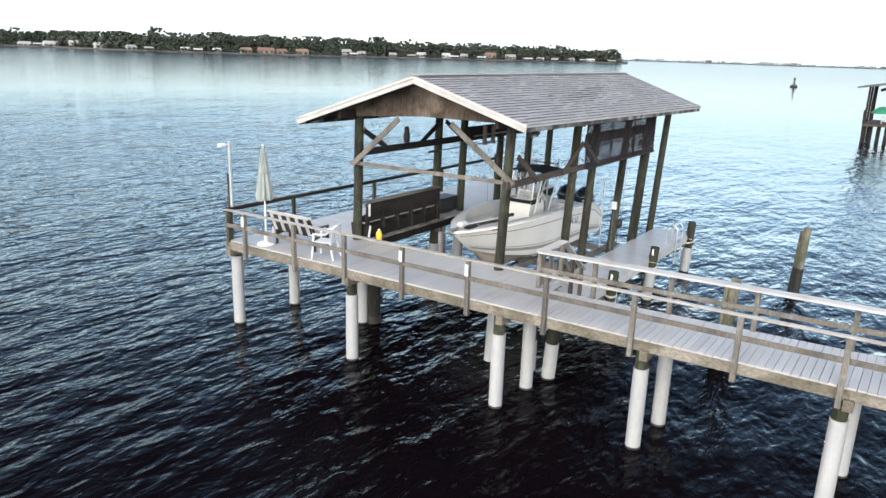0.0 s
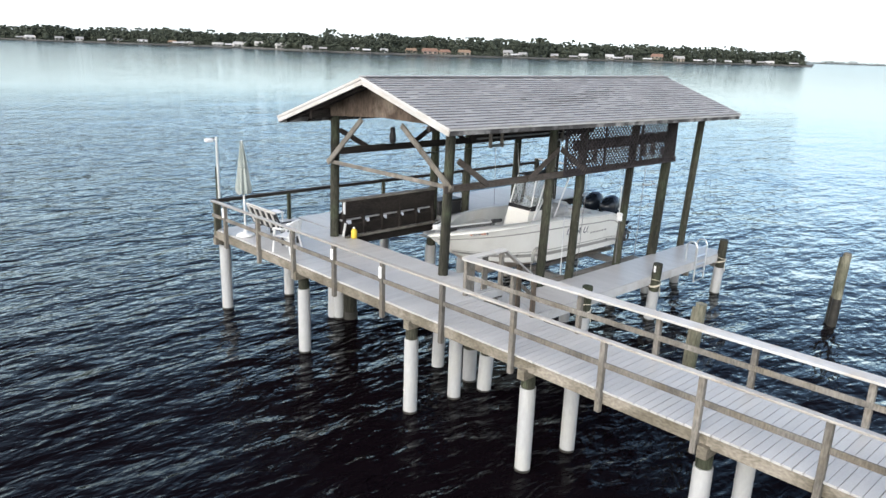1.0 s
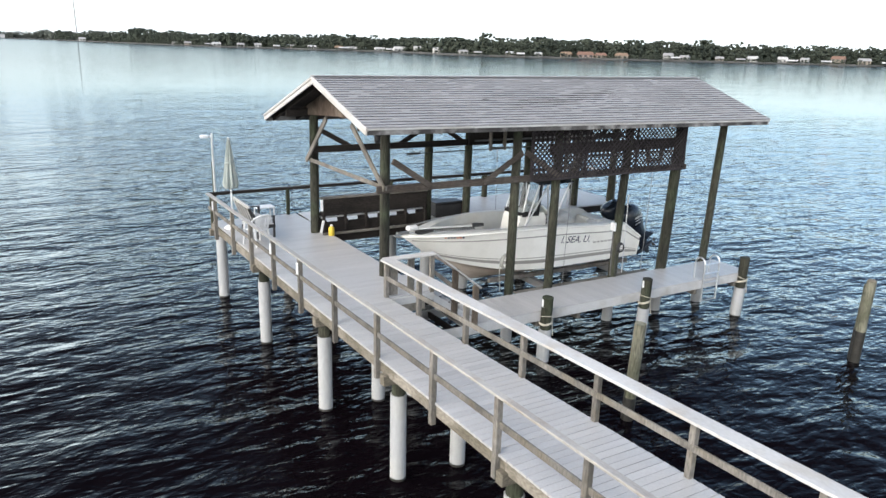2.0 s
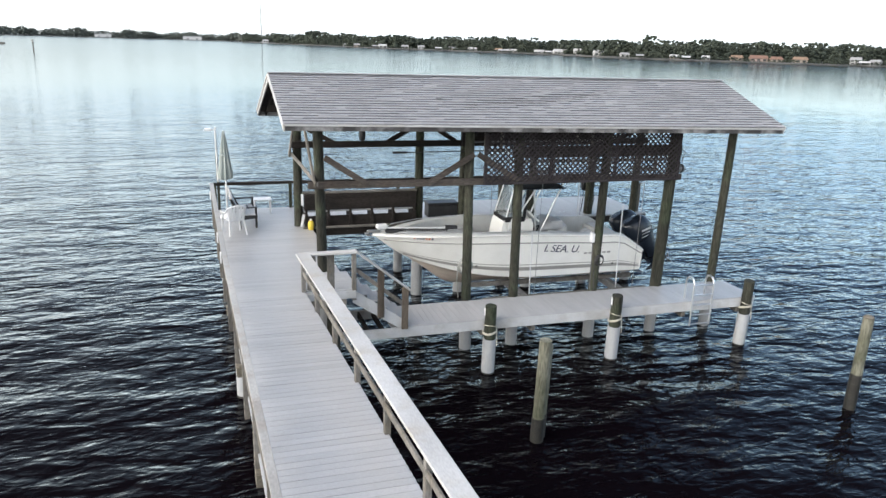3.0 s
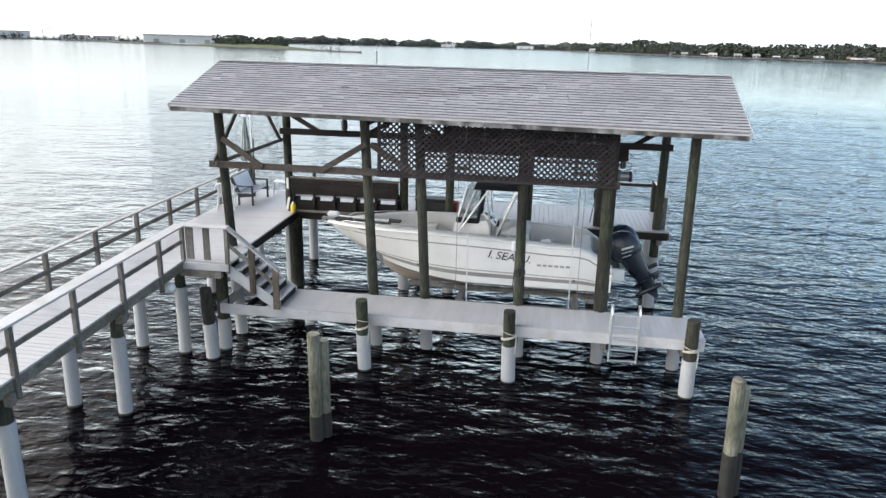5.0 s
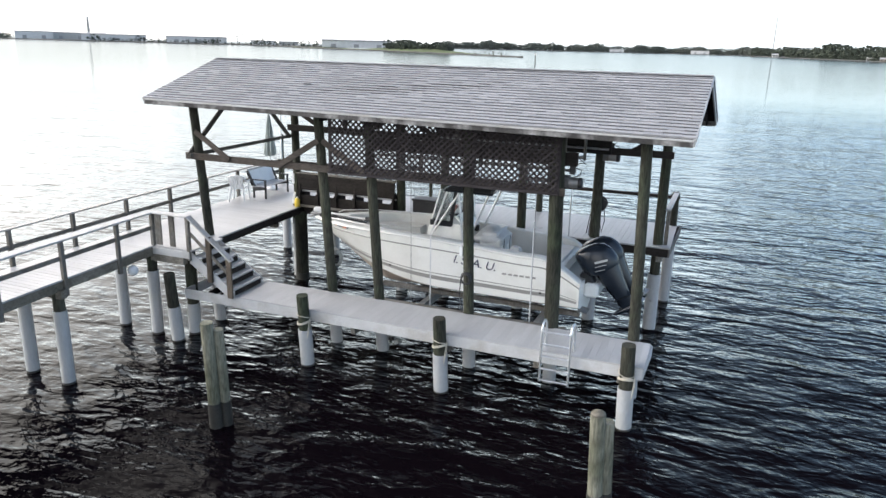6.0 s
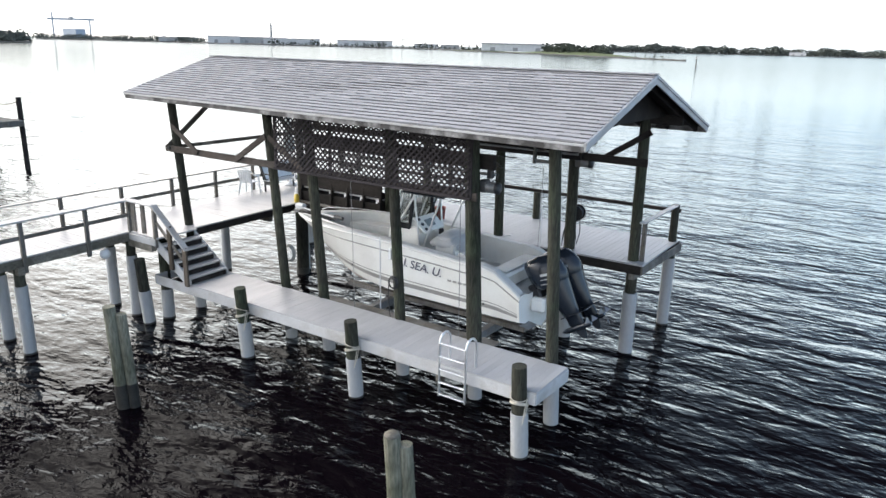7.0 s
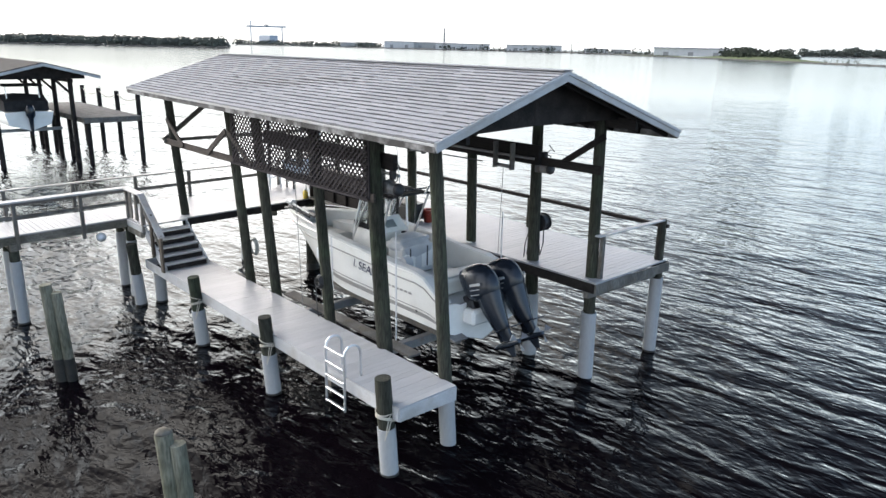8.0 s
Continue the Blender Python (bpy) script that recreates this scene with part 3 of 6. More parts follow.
# ---------------------------------------------------------------- stairs
stairs = thing("stairs", (2.0, 0.25, FD), "pale painted timber stairs from the walkway down to the dock", "stairs")
for k in range(5):
    x0 = 1.44 + 0.235 * k
    z = DK - 0.177 * (k + 1)
    part("tread", Geo().box((x0 + 0.13, 0.22, z - 0.02), (0.27, 1.16, 0.04), ch=0.006), DECK, stairs)
    # the stairs are open: an added dark board gives the gap its shade
    part("riser", Geo().box((x0 + 0.25, 0.22, z - 0.13), (0.02, 1.12, 0.16), ch=0.004), DARKWOOD, stairs, "dark board standing for the shaded gap between treads")
for y in (-0.38, 0.82):
    part("stringer", Geo().slab([(1.36, y - 0.02, DK - 0.04), (1.36, y - 0.02, DK - 0.36), (2.42, y - 0.02, FD), (2.66, y - 0.02, FD), (2.66, y - 0.02, FD + 0.12)], 0.04, (0, 1, 0)), DECK_EDGE, stairs, "pale sloping side board")
for x, zt, zb in ((2.0, 2.90, 1.72), (2.58, 2.42, 1.38)):
    part("post", Geo().box((x, -0.44, (zt + zb) / 2), (0.15, 0.06, zt - zb), ch=0.006), TANWOOD, stairs, "raw tan wood post")
part("handrail", Geo().beam((1.42, -0.44, 3.36), (2.68, -0.44, 2.36), 0.18, 0.04), RAIL, stairs, "white sloping handrail")
part("lower_rail", Geo().beam((1.42, -0.42, 2.92), (2.6, -0.42, 1.95), 0.035, 0.09), GREYWOOD, stairs)

# ---------------------------------------------------------------- boathouse
PX = (0.93, 4.63, 5.96, 8.33, 10.33, 12.17)
QX = (0.92, 4.53, 5.93, 8.26, 10.33, 12.01)
PLEAN = (-0.12, -0.16, -0.17, -0.07, -0.06, -0.10)


def slip_post(k, z):
    """The axis of a post on the slip side, which leans out towards the finger dock."""
    u = (z - 1.4) / 4.5
    return (PX[k] + PLEAN[k] * u, 1.07 - 0.27 * u, z)


def river_post(k, z):
    return (QX[k], 5.62 - 0.025 * z, z)


RY, EN, RZ = 3.0, 6.76, 7.06
ZS, ZN = 6.15, 5.82
house = thing("boathouse", (6.5, 3, 0), "open timber boathouse with a grey shingled gable roof on round posts", "boathouse")


def roof_z(y):
    return RZ - (RY - y) * (RZ - ZS) / RY if y < RY else RZ - (y - RY) * (RZ - ZN) / (EN - RY)


for k, (px, qx) in enumerate(zip(PX, QX)):
    r = 0.125 if k != 4 else 0.165
    part("post", Geo().cyl(slip_post(k, -0.8 if k == 0 else 0.9), slip_post(k, 6.28), r, r * 0.9, 16, 0.04, 9, k), PILE, house, "round green-stained timber post")
    part("post", Geo().cyl(river_post(k, -0.8 if k in (0, 1) else 1.2), river_post(k, 6.15), 0.13 if k not in (1, 4) else 0.15, 0.12, 16, 0.04, 9, 20 + k), PILE, house)
for k, x in enumerate(PX):
    part("pile_sleeve", Geo().cyl(slip_post(k, -0.8), slip_post(k, 1.16 if k else 1.6), 0.155, 0.155, 18), PVC, house, "white plastic sleeve")
for k, x in enumerate(QX):
    part("pile_sleeve", Geo().cyl(river_post(k, -0.8), river_post(k, 1.62), 0.17, 0.17, 18), PVC, house)
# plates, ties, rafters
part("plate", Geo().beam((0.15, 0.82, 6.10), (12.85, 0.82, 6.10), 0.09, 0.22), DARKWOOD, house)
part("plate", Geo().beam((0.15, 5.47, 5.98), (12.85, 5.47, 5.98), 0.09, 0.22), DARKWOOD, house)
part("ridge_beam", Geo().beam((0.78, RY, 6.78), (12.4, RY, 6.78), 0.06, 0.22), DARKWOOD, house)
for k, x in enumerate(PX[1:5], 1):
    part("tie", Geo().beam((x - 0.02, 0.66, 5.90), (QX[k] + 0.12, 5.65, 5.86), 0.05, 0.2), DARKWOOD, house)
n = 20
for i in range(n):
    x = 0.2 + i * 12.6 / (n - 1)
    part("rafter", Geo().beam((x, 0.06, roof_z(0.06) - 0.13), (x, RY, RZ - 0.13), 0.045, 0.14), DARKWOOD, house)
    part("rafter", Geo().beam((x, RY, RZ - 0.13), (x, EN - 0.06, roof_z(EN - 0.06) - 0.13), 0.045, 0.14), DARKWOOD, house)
# side beams and braces
part("side_beam", Geo().beam((0.55, 0.71, 4.65), (10.5, 0.71, 4.62), 0.05, 0.17), BROWNWOOD, house, "brown horizontal beam")
part("side_beam", Geo().beam((0.75, 5.34, 4.95), (12.2, 5.34, 4.95), 0.06, 0.19), DARKWOOD, house, "dark horizontal beam")
for a, b in (((0.93, 5.3), (1.95, 4.64)), ((4.55, 5.32), (3.4, 4.62)), ((4.65, 5.32), (5.75, 4.64))):
    part("brace", Geo().beam((a[0], 0.66, a[1]), (b[0], 0.66, b[1]), 0.045, 0.14), BROWNWOOD, house, "brown diagonal brace")
for a, b in (((1.0, 5.52), (1.95, 4.98)), ((4.42, 5.52), (3.45, 4.96)), ((4.75, 5.54), (5.6, 5.0)), ((12.2, 5.68), (11.15, 4.98))):
    part("brace", Geo().beam((a[0], 5.38, a[1]), (b[0], 5.38, b[1]), 0.045, 0.14), DARKWOOD, house)
part("end_rail", Geo().beam((0.76, 0.62, 4.68), (0.76, 5.65, 4.66), 0.04, 0.10), GREYWOOD, house, "thin weathered end rail")
for a, b in (((5.52, 4.62), (3.98, 5.95)), ((0.62, 4.66), (2.40, 5.95))):
    part("brace", Geo().beam((0.70, a[0], a[1]), (0.70, b[0], b[1]), 0.045, 0.14), GREYWOOD, house, "weathered diagonal brace")
# gable boards: brown, but shade coloured in with dark wood at the open end
for gx, zb, ylo, yhi in ((0.74, 6.06, 0.55, 6.45), (12.42, 6.06, 0.15, 6.15)):
    y = ylo
    k = 0
    while y < yhi - 0.05:
        y2 = min(y + (1.22 if k % 2 else 1.5), yhi)
        ys = [y + 0.003, y2 - 0.003]
        feet = [zb - 0.066 * max(0.0, v - 3.2) if gx < 5 else zb for v in (ys[0], ys[1])]
        if ys[0] < RY < ys[1]:
            ys = [ys[0], RY, ys[1]]
        top = [(gx, v, max(roof_z(v) - 0.07, feet[1] + 0.01)) for v in ys]
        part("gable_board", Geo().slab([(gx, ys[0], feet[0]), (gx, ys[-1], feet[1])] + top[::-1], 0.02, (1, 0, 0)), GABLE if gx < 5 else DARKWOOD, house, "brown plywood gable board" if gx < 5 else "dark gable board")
        y, k = y2, k + 1
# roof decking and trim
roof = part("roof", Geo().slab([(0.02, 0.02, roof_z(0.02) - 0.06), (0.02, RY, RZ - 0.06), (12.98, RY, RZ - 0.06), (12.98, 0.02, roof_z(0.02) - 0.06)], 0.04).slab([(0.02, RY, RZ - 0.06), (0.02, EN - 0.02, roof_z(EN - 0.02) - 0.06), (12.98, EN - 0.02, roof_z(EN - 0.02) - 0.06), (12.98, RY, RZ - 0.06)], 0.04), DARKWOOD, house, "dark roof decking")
part("fascia", Geo().beam((0.0, 0.0, ZS - 0.10), (13.0, 0.0, ZS - 0.12), 0.03, 0.12), FASCIA, roof, "peeling pale fascia board with dark patches")
part("drip_edge", Geo().beam((0.0, -0.022, ZS - 0.035), (13.0, -0.022, ZS - 0.055), 0.02, 0.045), TRIM, roof, "thin pale drip edge")
part("fascia", Geo().beam((0.0, EN, ZN - 0.11), (13.0, EN, ZN - 0.11), 0.03, 0.16), FASCIA, roof)
for x, s in ((-0.02, -1), (13.02, 1)):
    part("rake_board", Geo().beam((x, -0.02, ZS - 0.09), (x, RY, RZ - 0.09), 0.035, 0.17), TRIM, roof, "white rake board")
    part("rake_board", Geo().beam((x, RY, RZ - 0.09), (x, EN + 0.02, ZN - 0.09), 0.035, 0.17), TRIM, roof)
    part("rake_trim", Geo().beam((x + 0.025 * s, -0.03, ZS - 0.035), (x + 0.025 * s, RY, RZ - 0.035), 0.03, 0.06), TRIM, roof)
    part("rake_trim", Geo().beam((x + 0.025 * s, RY, RZ - 0.035), (x + 0.025 * s, EN + 0.03, ZN - 0.035), 0.03, 0.06), TRIM, roof)

# lattice screen
screen = thing("lattice_screen", (7.5, 0.9, 4.5), "brown wooden diagonal lattice screen hung under the eave", "lattice")
LX0, LX1, LZ0, LZ1, LY = 4.86, 10.34, 4.58, 6.0, 0.65
random.seed(9)
for sgn, ly in ((1, LY - 0.012), (-1, LY + 0.004)):
    h = LZ1 - LZ0
    u = LX0 - h
    while u < LX1:
        a, b = u, u + h
        za, zb = LZ0, LZ1
        if a < LX0:
            za, a = LZ0 + (LX0 - a), LX0
        if b > LX1:
            zb, b = LZ1 - (b - LX1), LX1
        if b - a > 0.08:
            if sgn > 0:
                p, q = (a, ly, za), (b, ly, zb)
            else:
                p, q = (a, ly, LZ1 + LZ0 - za), (b, ly, LZ1 + LZ0 - zb)
            part("slat", Geo().beam(p, q, 0.012, 0.042, 0.003), LATTICE, screen)
        u += 0.142
part("frame", Geo().beam((LX0 - 0.05, LY - 0.03, LZ0), (LX1 + 0.05, LY - 0.03, LZ0), 0.025, 0.05), LATTICE, screen)
for x in (LX0, 6.62, 8.45, LX1):
    part("frame", Geo().beam((x, LY + 0.03, LZ0), (x, LY + 0.03, LZ1), 0.03, 0.09), LATTICE, screen)

# ---------------------------------------------------------------- mooring piles, ropes, ladder
def rope_wrap(x, y, z, r, turns=3, tail=0.35, seed=1):
    rnd = random.Random(seed)
    pts = []
    n = 14 * turns
    for i in range(n + 1):
        a = 2 * math.pi * i / 14
        pts.append((x + r * math.cos(a), y + r * math.sin(a), z + 0.02 * i / 14 + 0.05 * math.sin(a + seed)))
    solid("mooring_rope", Geo().tube(pts + [(x + r * 1.02, y - 0.05, z - 0.1), (x + r * 0.9, y - r * 0.7, z - tail)], 0.009, 6), ROPE, (x, y, z), "pale mooring rope wound round a dock piling", "rope", "mooring ropes")


for k, (x, y, top) in enumerate(((0.90, -0.52, 1.85), (4.75, -0.40, 1.82), (8.24, -0.37, 1.81), (12.32, -0.35, 1.91))):
    piling(x, y, top, 0.95, 0.165, "mooring_piling", "round green-grey mooring piling with a white sleeved foot", (-0.04, -0.12), seed=40 + k, wood_r=0.148, group="mooring pilings")
    if k in (1, 2):
        solid("reflector_strip", Geo().box((x - 0.19, y - 0.115, top - 0.14), (0.01, 0.06, 0.2), ch=0.003), WHITEPLASTIC, (x - 0.19, y - 0.115, top - 0.24), "small white reflector strip fixed to a mooring piling", "reflector", "piling reflectors")
    if k:
        rope_wrap(x - 0.025, y - 0.07, 1.12, 0.172, 3, 0.3, k)
        rope_wrap(x - 0.03, y - 0.08, 1.28, 0.168, 1, 0.5, k + 9)
for k, (x, y, top, lean, r) in enumerate(((4.60, -3.66, 2.30, (0.0, -0.10), 0.13), (4.74, -3.50, 2.12, (0.0, -0.10), 0.11), (12.50, -4.15, 2.29, (-0.08, -0.10), 0.125), (12.63, -4.02, 2.14, (-0.08, -0.10), 0.115))):
    fp = piling(x, y, top, 0, r, "mooring_piling", "free-standing weathered yellow-grey timber piling", lean, r, seed=60 + k, group="mooring pilings", wet=0.55 if k < 2 else 0.9, wood=PALEPILE)
    if k == 2:
        part("cap", Geo().lathe([(0.115, 0), (0.11, 0.03), (0.08, 0.055), (0.04, 0.07), (0.0, 0.072)], (x + lean[0], y + lean[1], top), 14), EDGEWOOD, fp, "rounded weathered cap")

ladder = thing("dock_ladder", (10.81, -0.45, 0.76), "aluminium boarding ladder hung on the finger dock", "ladder")
for x in (10.51, 11.12):
    pts = [(x, -0.47, 0.76), (x, -0.47, 1.88)]
    for i in range(7):
        a = math.pi * i / 6
        pts.append((x, -0.29 - 0.18 * math.cos(a), 1.90 + 0.18 * math.sin(a)))
    pts += [(x, -0.11, 1.7), (x, -0.11, 1.42)]
    part("side_rail", Geo().tube(pts, 0.024, 8), ALU, ladder)
for z in (0.80, 1.06, 1.34, 1.62, 1.90):
    part("rung", Geo().box((10.815, -0.47, z), (0.61, 0.06, 0.03), ch=0.008), ALU, ladder)

dock_float = thing("dock_float", (0.29, -1.25, 1.9), "round white plastic float tied under the walkway edge", "float")
part("body", Geo().ball((0.29, -1.25, 2.03), (0.13, 0.14, 0.13), 16, 10), WHITEPLASTIC, dock_float)
part("line", Geo().tube([(0.29, -1.25, 2.15), (0.33, -1.3, 2.22), (0.31, -2.2, 2.20), (0.34, -3.3, 2.22)], 0.01, 5), ROPE, dock_float, "thin tie line")

# ---------------------------------------------------------------- boat lift
lift = thing("boat_lift", (8.1, 3.3, 0.9), "overhead boat lift with timber beams, cables and a metal cradle", "boat lift")
for y, zc, tall in ((1.08, 5.29, 0.30), (5.22, 5.09, 0.44)):
    part("lift_beam", Geo().beam((5.75, y, zc), (10.65, y, zc), 0.12, tall), DARKWOOD, lift, "deep dark timber beam")
    part("drive_pipe", Geo().cyl((5.9, y - 0.14 if y > 3 else y + 0.14, 5.02), (10.6, y - 0.14 if y > 3 else y + 0.14, 5.02), 0.03, 0.03, 8), STEEL, lift)
for x in (6.7, 9.75):
    for y in (1.26, 5.02):
        for dx in (-0.26, 0.26):
            part("hanger", Geo().box((x + dx, y, 5.0), (0.05, 0.14, 0.62), ch=0.006), GREYWOOD, lift)
        part("pulley", Geo().cyl((x - 0.26, y, 4.76), (x + 0.26, y, 4.76), 0.045, 0.045, 12), STEEL, lift)
        part("cable", Geo().cyl((x, y, 4.7), (x, y + (0.1 if y < 3 else -0.1), 1.1), 0.008, 0.008, 5), STEEL, lift)
    part("cradle_beam", Geo().beam((x, 1.35, 0.98), (x, 5.0, 0.98), 0.16, 0.2), STEEL, lift, "grey metal cross beam")
for y in (2.9, 4.25):
    part("bunk", Geo().beam((5.2, y, 1.16), (10.6, y, 1.12), 0.14, 0.12), GREYWOOD, lift, "timber bunk board")
part("catwalk", Geo().beam((5.4, 1.75, 1.08), (10.5, 1.75, 1.08), 0.32, 0.05), GREYWOOD, lift)
for x, y, z0, z1 in ((6.9, 2.12, 1.0, 2.9), (9.58, 1.97, 1.0, 3.6), (9.74, 5.1, 1.0, 3.62)):
    part("guide_pole", Geo().cyl((x, y, z0), (x - 0.02, y, z1), 0.016, 0.016, 10), WHITEPLASTIC, lift, "white guide pole")
for x, y in ((10.62, 5.42), (10.55, 1.1)):
    mo = part("winch_motor", Geo().cyl((x - 0.05, y, 4.78), (x + 0.16, y, 4.78), 0.115, 0.115, 16), STEEL, lift, "grey electric winch motor")
    part("end_cap", Geo().lathe([(0.125, 0), (0.125, 0.05), (0.10, 0.08), (0.0, 0.085)], (0, 0, 0), 16).turned(pose(x + 0.15, y, 4.78, 0, 90, 0)), BLACKPLASTIC, mo, "dark end cap")
    part("gearbox", Geo().box((x - 0.12, y, 4.8), (0.16, 0.2, 0.26), ch=0.02), MOTORGREY, mo)
    part("switch_box", Geo().box((x + 0.0, y, 5.06), (0.12, 0.10, 0.2), ch=0.015), BLACKPLASTIC, lift)
    part("wire", Geo().tube([(x + 0.04, y, 4.90), (x + 0.17, y - 0.03, 4.96), (x + 0.20, y - 0.03, 5.08), (x + 0.05, y, 5.10)], 0.012, 6).tube([(x + 0.05, y, 5.12), (x + 0.16, y - 0.02, 5.22), (x + 0.28, y - 0.02, 5.20), (x + 0.12, y - 0.02, 5.32)], 0.010, 6), BLACKPLASTIC, lift, "black looped wire")

# ---------------------------------------------------------------- bench and clutter on the river deck
bench = thing("bench", (2.75, 5.60, DK), "long dark wooden bench with a pale seat and solid back", "bench")
part("backrest", Geo().beam((1.06, 5.36, 3.27), (4.4, 5.36, 3.27), 0.05, 0.44).beam((1.06, 5.32, 3.40), (4.4, 5.32, 3.40), 0.03, 0.10), DARKWOOD, bench, "dark plank back")
part("back_cap", Geo().beam((1.02, 5.42, 3.51), (4.42, 5.42, 3.51), 0.24, 0.04), GREYWOOD, bench, "grey weathered top board")
part("front_board", Geo().beam((1.06, 5.35, 2.65), (4.4, 5.35, 2.65), 0.04, 0.32), DARKWOOD, bench, "dark lower plank")
part("backrest", Geo().beam((1.06, 5.36, 3.02), (4.4, 5.36, 3.02), 0.04, 0.08), DARKWOOD, bench)
part("seat", Geo().beam((1.06, 5.70, 2.93), (4.4, 5.70, 2.93), 0.56, 0.045), DECK, bench, "pale painted seat")
for i in range(6):
    x = 1.12 + i * 0.645
    part("support", Geo().slab([(x - 0.03, 5.32, 2.5), (x - 0.03, 5.32, 3.2), (x - 0.03, 5.40, 3.2), (x - 0.03, 5.94, 2.88), (x - 0.03, 5.90, 2.5)], 0.06, (1, 0, 0)), DARKWOOD, bench)
    part("foot_block", Geo().beam((x, 5.30, 2.5), (x, 5.30, 2.88), 0.07, 0.09), DARKWOOD, bench)
part("base_board", Geo().beam((1.0, 5.14, 2.50), (4.45, 5.14, 2.50), 0.10, 0.06), GREYWOOD, bench)
box = thing("deck_box", (5.35, 5.85, DK), "black plastic deck box with a lid", "storage box")
part("body", Geo().box((5.35, 5.85, DK + 0.25), (0.95, 0.5, 0.42), ch=0.03), BLACKPLASTIC, box)
part("lid", Geo().box((5.35, 5.85, DK + 0.49), (1.0, 0.55, 0.08), ch=0.03), BLACKPLASTIC, box)
bucket = thing("bucket", (6.0, 6.1, DK), "red plastic bucket with a wire handle", "bucket")
part("body", Geo().lathe([(0.13, 0), (0.16, 0.33), (0.175, 0.34), (0.175, 0.37), (0.15, 0.37), (0.12, 0.03)], (6.0, 6.1, DK), 18), RED, bucket)
part("handle", Geo().tube([(6.0 - 0.165, 6.1, DK + 0.34)] + [(6.0 - 0.165 * math.cos(math.pi * i / 8), 6.1 - 0.1, DK + 0.34 - 0.12 * math.sin(math.pi * i / 8)) for i in range(1, 8)] + [(6.165, 6.1, DK + 0.34)], 0.006, 5), STEEL, bucket)
can = thing("jug", (1.2, 5.02, DK), "yellow plastic jug beside the bench", "jug")
part("body", Geo().lathe([(0.075, 0), (0.085, 0.02), (0.085, 0.2), (0.06, 0.26), (0.03, 0.28)], (1.2, 5.02, DK), 14), YELLOW, can)
part("cap", Geo().lathe([(0.034, 0.28), (0.034, 0.32), (0.0, 0.325)], (1.2, 5.02, DK), 12), WHITEPLASTIC, can)
for z, s in ((3.35, 0.34), (2.72, 0.38)):
    solid("ruler_board", Geo().box((0.99, 5.18, z), (0.07, 0.02, s), pose(0, 0, 0, 0, 0 if z > 3 else 12, 0), 0.004), WHITEPLASTIC, (0.99, 5.18, z), "narrow white board fixed to a post", "board")
owl = Geo()
owl.lathe([(0.05, 0), (0.085, 0.03), (0.10, 0.16), (0.092, 0.27), (0.062, 0.33), (0.075, 0.38), (0.07, 0.44), (0.035, 0.47), (0.0, 0.475)], (2.76, 5.34, 5.045), 14)
owl.cyl((2.72, 5.34, 5.49), (2.705, 5.34, 5.54), 0.018, 0.004, 6).cyl((2.80, 5.34, 5.49), (2.815, 5.34, 5.54), 0.018, 0.004, 6)
solid("owl_decoy", owl, BLACKPLASTIC, (2.76, 5.34, 5.045), "dark plastic owl decoy standing on a beam", "decoy")
rod = thing("boat_pole", (5.6, 5.0, 4.72), "long dark boat pole hung under the back beam", "pole")
part("shaft", Geo().cyl((3.9, 5.2, 4.70), (8.9, 5.2, 4.74), 0.016, 0.016, 8), BLACKPLASTIC, rod)
part("blade", Geo().box((3.85, 5.2, 4.70), (0.45, 0.03, 0.07), ch=0.01), BLACKPLASTIC, rod)


def hose_coil(x, y, z, r, m, name, label, cat):
    g = Geo()
    for k in range(4):
        rr = r - 0.012 * k
        g.tube([(x + rr * math.cos(a), y - 0.02 * k, z + 1.15 * rr * math.sin(a)) for a in [2 * math.pi * i / 20 for i in range(21)]], 0.014, 6)
    g.tube([(x - r, y, z), (x - r - 0.02, y - 0.01, z - 0.4), (x - r + 0.04, y, z - 0.85)], 0.013, 6)
    solid(name, g, m, (x, y, z), label, cat)


hose_coil(4.63, 1.24, 2.28, 0.20, HOSE, "garden_hose", "pale grey garden hose coiled on a round post", "hose")
hose_coil(8.32, 0.83, 2.35, 0.13, BLACKPLASTIC, "dock_line", "dark dock line coiled on a round post", "rope")
reel = thing("hose_reel", (10.36, 5.72, 3.40), "black hose reel behind a boathouse post", "hose reel")
part("drum", Geo().cyl((10.36, 5.68, 3.40), (10.36, 5.86, 3.40), 0.17, 0.17, 18), BLACKPLASTIC, reel)
part("flange", Geo().cyl((10.36, 5.66, 3.40), (10.36, 5.68, 3.40), 0.215, 0.215, 20).cyl((10.36, 5.86, 3.40), (10.36, 5.88, 3.40), 0.215, 0.215, 20), BLACKPLASTIC, reel)
part("hose", Geo().tube([(10.52, 5.66, 3.34), (10.56, 5.62, 2.95), (10.50, 5.60, 2.62), (10.44, 5.62, 2.9)], 0.014, 6).tube([(10.20, 5.66, 3.30), (10.15, 5.62, 2.95), (10.10, 5.60, 2.55)], 0.014, 6), BLACKPLASTIC, reel, "black looped hose")
cord = Geo().tube([(10.30, 5.43, 3.3), (10.22, 5.38, 2.9), (10.2, 5.38, 2.55)], 0.012, 6)
solid("power_cord", cord, BLACKPLASTIC, (10.3, 5.43, 2.55), "black cord hanging beside a post", "cord")

